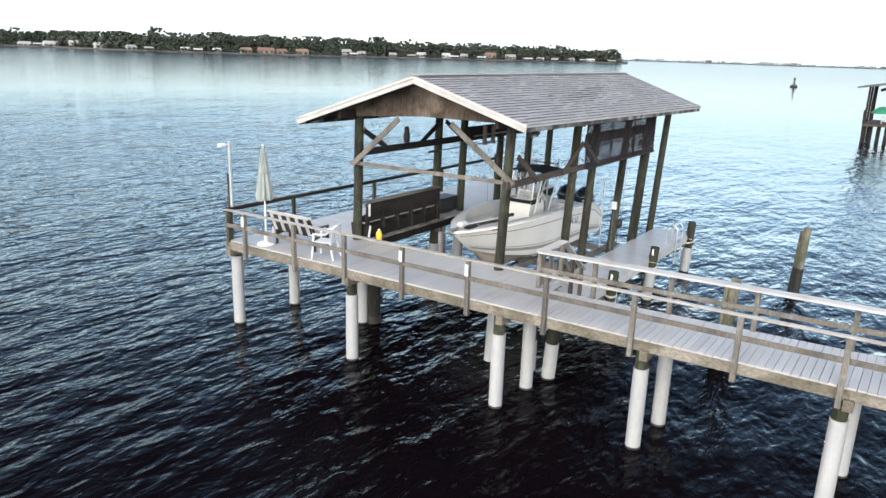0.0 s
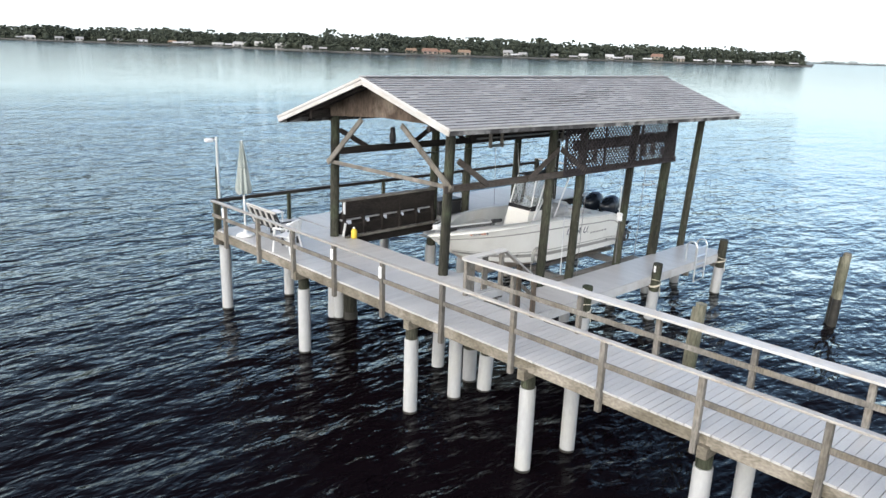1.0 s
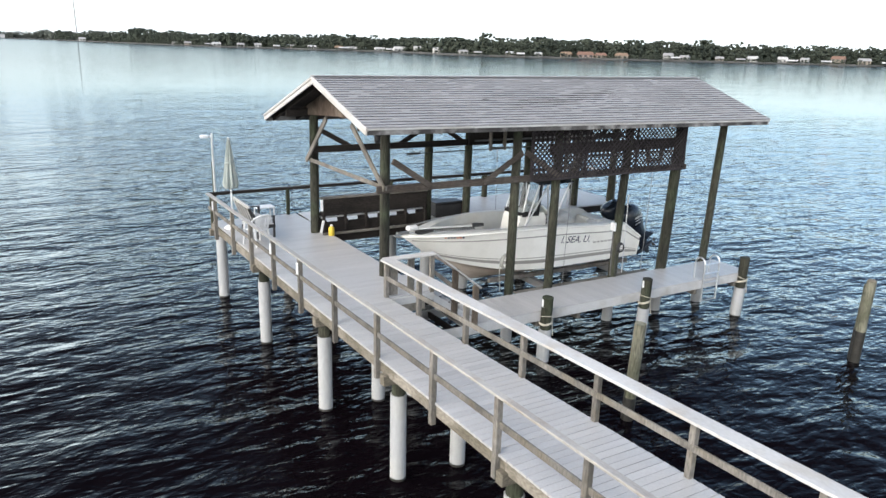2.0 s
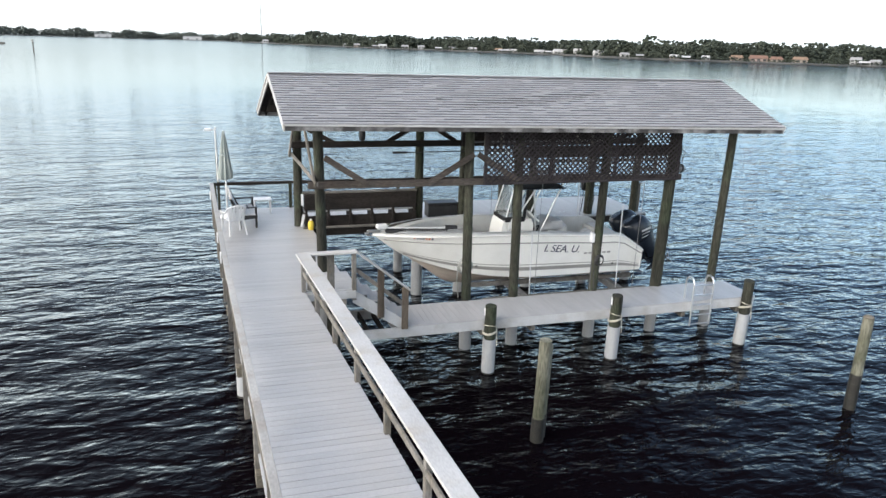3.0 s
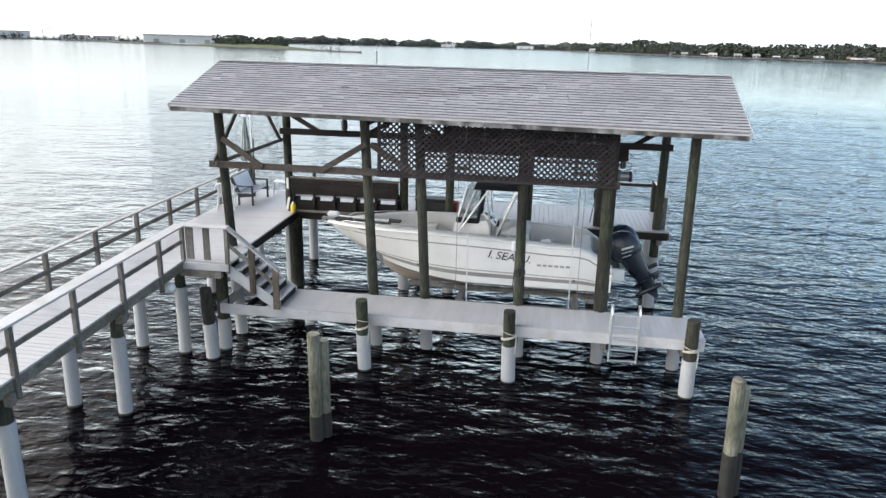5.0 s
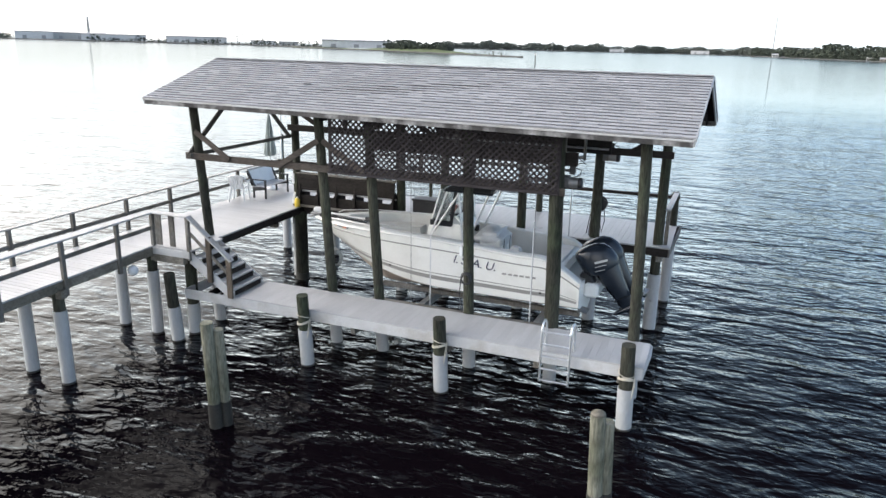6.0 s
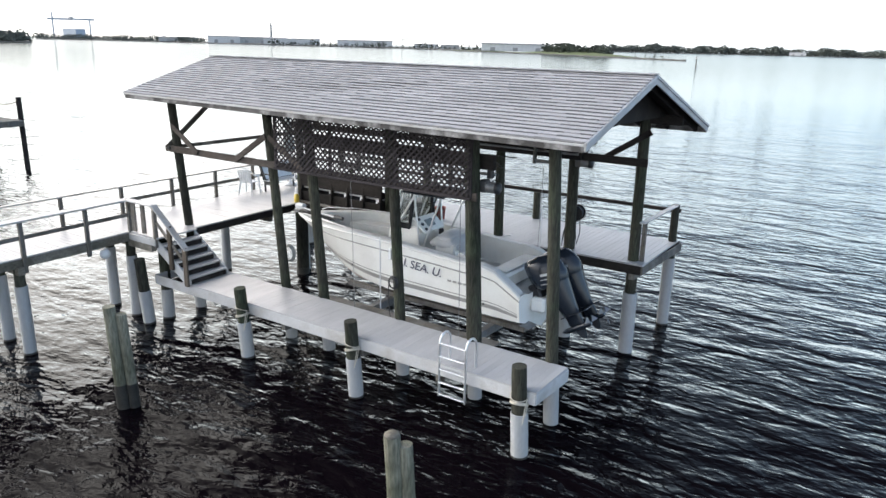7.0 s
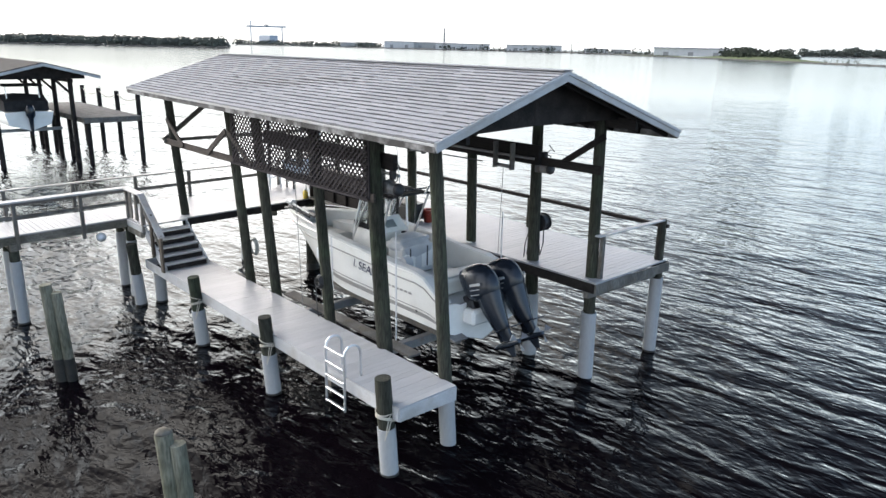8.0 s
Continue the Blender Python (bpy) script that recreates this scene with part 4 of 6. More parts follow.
# ---------------------------------------------------------------- pier end: light pole, umbrella, seats
lamp = thing("light_pole", (-1.19, 8.12, 2.1), "timber corner post with a grey pipe and a white floodlight", "light pole")
part("pole", Geo().box((-1.19, 8.12, 3.2), (0.08, 0.08, 2.2), ch=0.01), PILE, lamp)
part("pipe", Geo().cyl((-1.19, 8.06, 3.4), (-1.19, 8.06, 5.16), 0.032, 0.03, 10), ALU, lamp)
part("arm", Geo().cyl((-1.19, 8.06, 5.08), (-1.34, 8.06, 5.1), 0.02, 0.02, 8), ALU, lamp)
part("floodlight", Geo().box((-1.40, 8.06, 5.08), (0.2, 0.14, 0.09), ch=0.02), WHITEPLASTIC, lamp, "white floodlight head")
umb = thing("patio_umbrella", (-1.0, 7.0, DK), "closed off-white patio umbrella on a white pole", "umbrella")
part("pole", Geo().cyl((-1.0, 7.0, DK), (-1.0, 7.0, 5.16), 0.024, 0.02, 10), WHITEPLASTIC, umb)
part("base", Geo().lathe([(0.24, 0), (0.24, 0.03), (0.20, 0.06), (0.05, 0.10), (0.04, 0.3), (0.0, 0.31)], (-1.0, 7.0, DK), 18), WHITEPLASTIC, umb)
loops = []
for z, r in ((5.12, 0.02), (5.0, 0.04), (4.75, 0.07), (4.45, 0.10), (4.2, 0.125), (4.0, 0.15), (3.83, 0.175), (3.72, 0.165)):
    loops.append([Vector((-1.0 + r * (1 + 0.30 * math.cos(8 * a)) * math.cos(a), 7.0 + r * (1 + 0.30 * math.cos(8 * a)) * math.sin(a), z + 0.05 * math.cos(8 * a + 1))) for a in [2 * math.pi * i / 48 for i in range(48)]])
canopy = part("canopy", Geo().loft(loops), CLOTH, umb, "folded off-white cloth")
part("strap", Geo().cyl((-1.0, 7.0, 4.42), (-1.0, 7.0, 4.47), 0.13, 0.13, 20), CLOTH, canopy)


def plastic_chair(x, y, turn):
    """A stacking chair: seat, curved back with slots, arms, four legs."""
    ob = thing("plastic_chair", (0, 0, 0), "white moulded plastic stacking chair on the deck", "chair", "plastic chairs")
    ob.location = (0, 0, 0)
    keep, state["spread"] = state["spread"], False
    part("seat", Geo().box((0, 0, 0.43), (0.44, 0.46, 0.03), ch=0.014), WHITEPLASTIC, ob)
    for k in range(5):
        u = -0.18 + 0.09 * k
        part("back_slat", Geo().beam((u, 0.22 - 0.25 * u * u, 0.44), (u * 1.12, 0.34 - 0.3 * u * u, 0.84), 0.082, 0.02), WHITEPLASTIC, ob)
    part("top_rail", Geo().tube([(-0.25, 0.26, 0.80), (-0.15, 0.33, 0.86), (0, 0.35, 0.875), (0.15, 0.33, 0.86), (0.25, 0.26, 0.80)], 0.026, 8), WHITEPLASTIC, ob)
    for s in (-1, 1):
        part("arm", Geo().tube([(s * 0.25, 0.27, 0.80), (s * 0.29, 0.12, 0.66), (s * 0.29, -0.2, 0.65), (s * 0.27, -0.25, 0.60)], 0.027, 8), WHITEPLASTIC, ob)
        part("leg", Geo().cyl((s * 0.23, -0.22, 0.62), (s * 0.27, -0.26, 0.0), 0.03, 0.024, 8), WHITEPLASTIC, ob)
        part("leg", Geo().cyl((s * 0.20, 0.2, 0.45), (s * 0.25, 0.31, 0.0), 0.03, 0.024, 8), WHITEPLASTIC, ob)
    state["spread"] = keep
    ob.matrix_basis = Matrix.Translation(plan(x, y, DK)) @ pose(0, 0, 0, 0, 0, turn)
    return ob


chair = plastic_chair(-0.92, 4.95, 200)
seat = thing("garden_bench", (-0.78, 6.15, DK), "garden bench with pale slats on a black frame", "bench")
for k in range(5):
    y = 5.60 + 0.30 * k
    part("back_slat", Geo().beam((-0.81, y, DK + 0.42), (-0.99, y, DK + 0.90), 0.125, 0.022), TRIM, seat, "pale upright slat")
for k in range(3):
    part("seat_slat", Geo().beam((-0.70 + 0.17 * k, 5.47, DK + 0.40), (-0.70 + 0.17 * k, 6.93, DK + 0.40), 0.14, 0.025), TRIM, seat)
part("back_panel", Geo().slab([(-0.79, 5.49, DK + 0.40), (-0.79, 6.91, DK + 0.40), (-0.97, 6.91, DK + 0.88), (-0.97, 5.49, DK + 0.88)], -0.02, (1, 0, 0)), CANVAS, seat, "black mesh behind the slats")
part("back_cushion", Geo().slab([(-0.775, 5.55, DK + 0.43), (-0.775, 6.85, DK + 0.43), (-0.945, 6.85, DK + 0.89), (-0.945, 5.55, DK + 0.89)], 0.035, (1, 0, 0)), WHITEPLASTIC, seat, "plain white back panel")
part("top_rail", Geo().beam((-0.95, 5.43, DK + 0.93), (-0.95, 6.97, DK + 0.93), 0.06, 0.05), RAIL, seat)
for y in (5.51, 6.89):
    part("frame", Geo().beam((-0.73, y, DK + 0.30), (-0.24, y, DK + 0.36), 0.05, 0.12).beam((-0.68, y, DK + 0.38), (-0.93, y, DK + 0.88), 0.05, 0.05).beam((-0.73, y, DK), (-0.73, y, DK + 0.42), 0.05, 0.06).beam((-0.28, y, DK), (-0.28, y, DK + 0.62), 0.05, 0.06).beam((-0.83, y, DK + 0.62), (-0.24, y, DK + 0.62), 0.07, 0.035), BLACKPLASTIC, seat, "black bench frame")
table = thing("side_table", (0.05, 7.45, DK), "small white plastic side table", "table")
part("top", Geo().box((0.05, 7.45, DK + 0.46), (0.55, 0.45, 0.03), ch=0.012), WHITEPLASTIC, table)
for sx in (-0.23, 0.23):
    for sy in (-0.18, 0.18):
        part("leg", Geo().cyl((0.05 + sx, 7.45 + sy, DK + 0.45), (0.05 + sx * 1.08, 7.45 + sy * 1.08, DK), 0.022, 0.02, 8), WHITEPLASTIC, table)
piling(1.2, 5.22, 2.3, 0, 0.24, "piling", "wide dark grey pile cluster under the deck corner", seed=91)

ebox = thing("junction_box", (8.12, 0.98, 2.83), "white electrical box on a round post with a grey conduit", "electrical box")
part("body", Geo().box((8.14, 0.99, 2.96), (0.08, 0.17, 0.25), ch=0.012), WHITEPLASTIC, ebox)
part("conduit", Geo().cyl((8.19, 1.02, 2.8), (8.22, 1.03, 1.45), 0.022, 0.022, 8), MOTORGREY, ebox, "thin grey conduit")

# ---------------------------------------------------------------- the boat
BC = 3.60


def clamp01(v):
    return max(0.0, min(1.0, v))


def hull_at(s, h):
    """Half breadth, x and z of the hull at length s (0 bow, 1 stern) and height h (0 chine, 1 sheer)."""
    sheer = 1.26 * (1 - (1 - clamp01(s / 0.50)) ** 2.6) * (1 - 0.05 * clamp01((s - 0.6) / 0.4))
    chine = 1.12 * (1 - (1 - clamp01(s / 0.56)) ** 2.0)
    zs = 2.63 + 0.14 * math.sin(math.pi * clamp01(s / 0.80)) - 0.04 * clamp01((s - 0.4) / 0.5) - 0.52 * clamp01((s - 0.905) / 0.095)
    zc = 1.42 + 0.52 * (1 - clamp01(s / 0.5)) ** 2.2
    xs = 2.69 + 7.95 * s
    xc = 3.62 + 7.02 * s
    y = chine + (sheer - chine) * (h ** 1.35)
    return y, xc + (xs - xc) * h ** 0.9, zc + (zs - zc) * h


def keel_at(s):
    return 4.02 + 6.62 * s, 1.02 + 0.75 * (1 - clamp01(s / 0.17)) ** 1.7


boat = thing("motor_boat", (6.8, BC, 1.1), "white centre console fishing boat with a grey stripe", "boat")
NS = 30
SS = [(i / NS) ** 1.25 for i in range(NS + 1)]
HH = [0, 0.15, 0.3, 0.5, 0.7, 0.85, 1.0]
side = Geo()
for sg in (-1, 1):
    loops = []
    for s in SS:
        loop = []
        for h in HH:
            y, x, z = hull_at(s, h)
            loop.append(Vector((x, BC + sg * y, z)))
        loops.append(loop)
    side.loft(loops, closed=False, caps=(False, False))
hull = part("hull", side, GELCOAT, boat, "glossy white hull sides")
bottom = Geo()
for sg in (-1, 1):
    loops = []
    for s in SS:
        kx, kz = keel_at(s)
        y, x, z = hull_at(s, 0)
        loop = []
        for k, (u, drop) in enumerate(((0, 0), (0.33, 0.025), (0.34, 0.0), (0.66, 0.025), (0.67, 0.0), (0.95, 0.0), (1.0, 0.0))):
            loop.append(Vector((kx + (x - kx) * u, BC + sg * y * u, kz + (z - kz) * u - drop)))
        loops.append(loop)
    bottom.loft(loops, closed=False, caps=(False, False))
part("hull_bottom", bottom, HULLSTAIN, boat, "brown-stained hull bottom with strakes")
# transom
tr = Geo()
yc, xc, zc = hull_at(1, 0)
ys, xs, zs = hull_at(1, 1)
kx, kz = keel_at(1)
tr.slab([(10.64, BC, kz), (10.64, BC + yc, zc), (10.64, BC + ys, 1.9), (10.64, BC + ys - 0.05, zs), (10.64, BC + 0.85, zs), (10.64, BC + 0.75, 2.02), (10.64, BC - 0.75, 2.02), (10.64, BC - 0.85, zs), (10.64, BC - ys + 0.05, zs), (10.64, BC - ys, 1.9), (10.64, BC - yc, zc)], 0.05, (-1, 0, 0))
part("transom", tr, GELCOAT, boat, "white transom with a motor cut-out")


def ribbon(name, h0, h1, s0, s1, m, off=0.006, label="", sides=(-1, 1)):
    g = Geo()
    n = 26
    for sg in sides:
        loops = []
        for i in range(n + 1):
            s = s0 + (s1 - s0) * i / n
            lp = []
            for h in (h0, h1):
                y, x, z = hull_at(s, h)
                lp.append(Vector((x, BC + sg * (y + off), z)))
            loops.append(lp)
        g.loft(loops, closed=False, caps=(False, False))
    return part(name, g, m, hull, label)


ribbon("stripe", 0.15, 0.235, 0.02, 0.995, STRIPE, label="grey stripe along the hull")
ribbon("stripe", 0.275, 0.295, 0.02, 0.995, STRIPE)
# rub rail and cap
for sg in (-1, 1):
    pts = []
    for s in SS[1:]:
        y, x, z = hull_at(s, 0.80)
        pts.append((x, BC + sg * (y + 0.006), z))
    part("knuckle_line", Geo().tube(pts, 0.018, 6), STRIPE, hull, "grey knuckle line")
    pts = []
    for s in SS:
        y, x, z = hull_at(s, 1.0)
        pts.append((x, BC + sg * (y + 0.012), z - 0.02))
    part("rub_rail", Geo().tube(pts, 0.028, 8), GELCOAT, hull)
# deck: cap, inner wall, sole
FLOOR = 2.02
liner = Geo()
loops = []
for s in SS:
    y, x, z = hull_at(s, 1.0)
    inner = max(y - (0.24 + 0.25 * clamp01((0.28 - s) / 0.2)), 0.0)
    zf = FLOOR if s > 0.30 else 2.30
    if s < 0.13:
        inner, zf = 0.0, z + 0.01
    lp = [(y, z), (y - 0.02, z + 0.035), (max(inner + 0.02, 0), z + 0.045), (inner, z + 0.01), (max(inner - 0.03, 0), zf), (0, zf)]
    lp = [(min(a, y), b) for a, b in lp]
    loops.append([Vector((x, BC - a, b)) for a, b in lp] + [Vector((x, BC + a, b)) for a, b in lp[::-1]])
liner.loft(loops, closed=False, caps=(False, False), smooth=False)
part("deck_liner", liner, BOATDECK, boat, "pale grey deck, gunwales and cockpit floor")
part("stern_seat", Geo().box((9.92, BC, 2.23), (0.46, 2.0, 0.36), ch=0.05), GELCOAT, boat, "white stern bench")
part("stern_cushion", Geo().box((9.88, BC, 2.44), (0.40, 1.6, 0.06), ch=0.03), BOATDECK, boat)
for sg in (-1, 1):
    part("bow_seat", Geo().slab([(4.35, BC + sg * 0.30, 2.3), (5.75, BC + sg * 0.52, 2.3), (5.75, BC + sg * 0.98, 2.3), (4.6, BC + sg * 0.80, 2.3)], 0.24), BOATDECK, boat)
# console
con = part("console", Geo().loft([[Vector((6.35 + a, BC - w, z)), Vector((6.35 + a, BC + w, z)), Vector((7.35 + b, BC + w, z)), Vector((7.35 + b, BC - w, z))] for a, b, w, z in ((-0.04, 0.0, 0.46, FLOOR), (-0.02, 0.0, 0.46, 2.5), (0.04, 0.0, 0.45, 2.85), (0.11, -0.08, 0.44, 3.0))], smooth=False), GELCOAT, boat, "white steering console")
part("dash", Geo().box((7.34, BC - 0.04, 3.06), (0.50, 0.90, 0.06), pose(0, 0, 0, 0, 42, 0), 0.02), GELCOAT, con, "white sloped dashboard")
part("chart_screen", Geo().box((7.37, BC - 0.04, 3.085), (0.22, 0.32, 0.03), pose(0, 0, 0, 0, 42, 0), 0.008), mat("grey_display", (0.20, 0.23, 0.23), (0.26, 0.29, 0.29), 0.2, 2, 20, bump=0, grain=0.03), con, "grey chart display")
for k in range(3):
    part("gauge", Geo().cyl((7.24 + 0.12 * k - 0.01, BC - 0.36, 3.18 - 0.11 * k), (7.26 + 0.12 * k, BC - 0.36, 3.205 - 0.11 * k), 0.05, 0.045, 14), BLACKPLASTIC, con, "round black gauge")
wheel = Geo().tube([(7.62 + 0.09 * math.sin(a), BC + 0.19 * math.cos(a), 2.62 + 0.17 * math.sin(a)) for a in [2 * math.pi * i / 20 for i in range(21)]], 0.016, 6)
for k in range(3):
    a = 2 * math.pi * k / 3 + 0.5
    wheel.cyl((7.60, BC, 2.62), (7.62 + 0.09 * math.sin(a), BC + 0.19 * math.cos(a), 2.62 + 0.17 * math.sin(a)), 0.012, 0.012, 6)
part("steering_wheel", wheel, BLACKPLASTIC, con, "black steering wheel")
part("throttle", Geo().box((7.5, BC + 0.30, 2.78), (0.12, 0.1, 0.18), ch=0.02), BLACKPLASTIC, con)
FB, FT, BB, BT = 6.47, 6.70, 7.03, 7.13
ws = part("windshield", Geo().slab([(FB, BC - 0.43, 3.0), (FB, BC + 0.43, 3.0), (FT, BC + 0.38, 3.90), (FT, BC - 0.38, 3.90)], 0.012, (1, 0, 0)).slab([(FB, BC - 0.44, 3.0), (BB, BC - 0.45, 3.0), (BT, BC - 0.42, 3.88), (FT, BC - 0.39, 3.90)], 0.012, (0, -1, 0)).slab([(FB, BC + 0.44, 3.0), (BB, BC + 0.45, 3.0), (BT, BC + 0.42, 3.88), (FT, BC + 0.39, 3.90)], 0.012, (0, 1, 0)), SCREEN, con, "smoky clear spray screen")
part("screen_band", Geo().beam((FB - 0.02, BC - 0.44, 3.0), (FB - 0.02, BC + 0.44, 3.0), 0.04, 0.11), CANVAS, ws, "black canvas band")
for sg in (-1, 1):
    part("screen_band", Geo().beam((FB - 0.02, BC + sg * 0.47, 3.0), (BB + 0.02, BC + sg * 0.47, 3.0), 0.04, 0.15), CANVAS, ws, "black canvas band")
    part("screen_edge", Geo().beam((BB, BC + sg * 0.46, 2.96), (BT, BC + sg * 0.43, 3.90), 0.05, 0.085), CANVAS, ws, "black canvas edging")
    part("screen_tube", Geo().cyl((FB, BC + sg * 0.455, 3.0), (FT, BC + sg * 0.395, 3.90), 0.018, 0.018, 8), ALU, ws, "bright metal tube")
# T-top
top = part("t_top", Geo().loft([[Vector((6.92 + 1.24 * u, BC + v * 0.63, 3.95 + 0.04 * (1 - v * v))) for v in (-1, -0.6, 0, 0.6, 1)] + [Vector((6.92 + 1.24 * u, BC + v * 0.63, 3.905 + 0.04 * (1 - v * v))) for v in (1, 0.6, 0, -0.6, -1)] for u in (0, 0.1, 0.5, 0.9, 1.0)], smooth=False), CANVAS, boat, "black canvas boat top")
for sg in (-1, 1):
    for a, b in (((6.30, 0.55, 2.1), (6.96, 0.58, 3.92)), ((7.45, 0.50, 2.1), (7.25, 0.58, 3.92)), ((7.5, 0.52, 2.5), (8.08, 0.60, 3.91)), ((6.42, 0.56, 2.5), (7.3, 0.58, 3.91))):
        part("top_tube", Geo().cyl((a[0], BC + sg * a[1], a[2]), (b[0], BC + sg * b[1], b[2]), 0.026, 0.026, 8), WHITEPLASTIC if a[0] < 6.4 else ALU, top, "bright metal tube")
    part("top_rail", Geo().tube([(6.9, BC + sg * 0.64, 3.925), (8.2, BC + sg * 0.64, 3.925)], 0.024, 8), BLACKPAINT, top)
for sg in (-0.4, 0.4):
    part("rod_holder", Geo().cyl((8.16, BC + sg, 3.93), (8.34, BC + sg, 4.16), 0.026, 0.026, 8), ALU, top)
part("rod_rack", Geo().tube([(8.12, BC - 0.5, 3.96), (8.16, BC - 0.5, 4.08), (8.16, BC + 0.5, 4.08), (8.12, BC + 0.5, 3.96)], 0.02, 8), BLACKPAINT, top, "dark rod rack bar")
part("antenna", Geo().cyl((6.98, BC + 0.6, 3.95), (6.85, BC + 0.6, 4.95), 0.012, 0.006, 6), WHITEPLASTIC, top)
# leaning post, rails, small gear
lean = part("leaning_post", Geo().box((8.1, BC, 2.84), (0.42, 0.95, 0.12), ch=0.04), CUSHION, boat, "grey padded leaning post")
for sx in (-0.15, 0.15):
    for sy in (-0.4, 0.4):
        part("leg", Geo().cyl((8.1 + sx, BC + sy, FLOOR), (8.1 + sx, BC + sy, 2.8), 0.024, 0.024, 8), ALU, lean)
rc = random.Random(5)
loops = []
for i in range(9):
    u = i / 8
    sw = math.sin(math.pi * (0.08 + 0.84 * u))
    loops.append([Vector((7.66 + 0.78 * u, BC + 0.56 * math.cos(a) * (0.75 + 0.25 * sw) * rc.uniform(0.9, 1.06), 2.70 + (0.28 * math.sin(a) * sw if math.sin(a) > 0 else 0.22 * math.sin(a)) * rc.uniform(0.82, 1.12))) for a in [2 * math.pi * k / 18 for k in range(18)]])
part("draped_cover", Geo().loft(loops), CUSHION, boat, "crumpled pale vinyl cover over the leaning post")
tackle = part("tackle_box", Geo().box((8.13, BC, 2.38), (0.58, 0.98, 0.70), ch=0.04), BOATDECK, boat, "pale grey tackle box under the seat")
for sy in (-0.27, 0.27):
    part("locker_door", Geo().box((8.425, BC + sy, 2.36), (0.02, 0.34, 0.40), ch=0.006), GELCOAT, tackle)
    part("strap", Geo().box((8.44, BC + sy, 2.44), (0.02, 0.04, 0.52), ch=0.006), BLACKPLASTIC, tackle, "dark hanging strap")
for sg in (-1, 1):
    pts = [(3.2, BC + sg * 0.42, 2.72), (3.35, BC + sg * 0.50, 2.79), (4.2, BC + sg * 0.80, 2.83), (5.3, BC + sg * 1.02, 2.83), (5.5, BC + sg * 1.06, 2.76)]
    part("bow_rail", Geo().tube(pts, 0.012, 7), ALU, boat)
tm = part("trolling_motor", Geo().cyl((2.85, BC - 0.18, 2.86), (4.75, BC - 0.62, 2.88), 0.024, 0.024, 8), WHITEPLASTIC, boat, "white trolling motor shaft laid on the bow")
part("motor_pod", Geo().cyl((4.62, BC - 0.60, 2.9), (4.95, BC - 0.66, 2.9), 0.06, 0.05, 12), BLACKPLASTIC, tm)
part("head", Geo().box((2.92, BC - 0.18, 2.89), (0.34, 0.20, 0.15), ch=0.05), WHITEPLASTIC, tm)
part("bracket", Geo().box((3.25, BC - 0.26, 2.78), (0.5, 0.18, 0.1), ch=0.02), BLACKPLASTIC, tm)
part("coil_cord", Geo().tube([(3.4 + 0.02 * i, BC - 0.42 + 0.04 * math.cos(i * 1.9) - 0.004 * i, 2.83 + 0.04 * math.sin(i * 1.9)) for i in range(64)], 0.017, 5), BLACKPLASTIC, tm, "black coiled cord")
part("bow_roller", Geo().box((2.72, BC, 2.72), (0.36, 0.14, 0.07), ch=0.015), STEEL, boat)
part("anchor", Geo().cyl((2.52, BC, 2.70), (2.95, BC, 2.76), 0.018, 0.018, 8).beam((2.55, BC - 0.17, 2.64), (2.55, BC + 0.17, 2.64), 0.12, 0.025), STEEL, boat, "grey anchor in the bow roller")
for x, sg in ((5.7, -1), (9.0, -1), (5.7, 1), (9.0, 1)):
    part("cleat", Geo().tube([(x - 0.1, BC + sg * 1.12, 2.78), (x - 0.04, BC + sg * 1.12, 2.765), (x + 0.04, BC + sg * 1.12, 2.765), (x + 0.1, BC + sg * 1.12, 2.78)], 0.014, 6), ALU, boat)
for x in (5.2, 9.6):
    y, hx, z = hull_at((x - 3.0) / 7.6, 0.22)
    part("drain", Geo().cyl((hx, BC - y - 0.012, z), (hx, BC - y + 0.02, z), 0.03, 0.03, 12), BLACKPLASTIC, hull, "round black through-hull fitting")
part("radio_reel", Geo().cyl((8.9, BC - 0.9, 2.55), (8.9, BC - 0.7, 2.55), 0.16, 0.16, 16), CUSHION, boat)


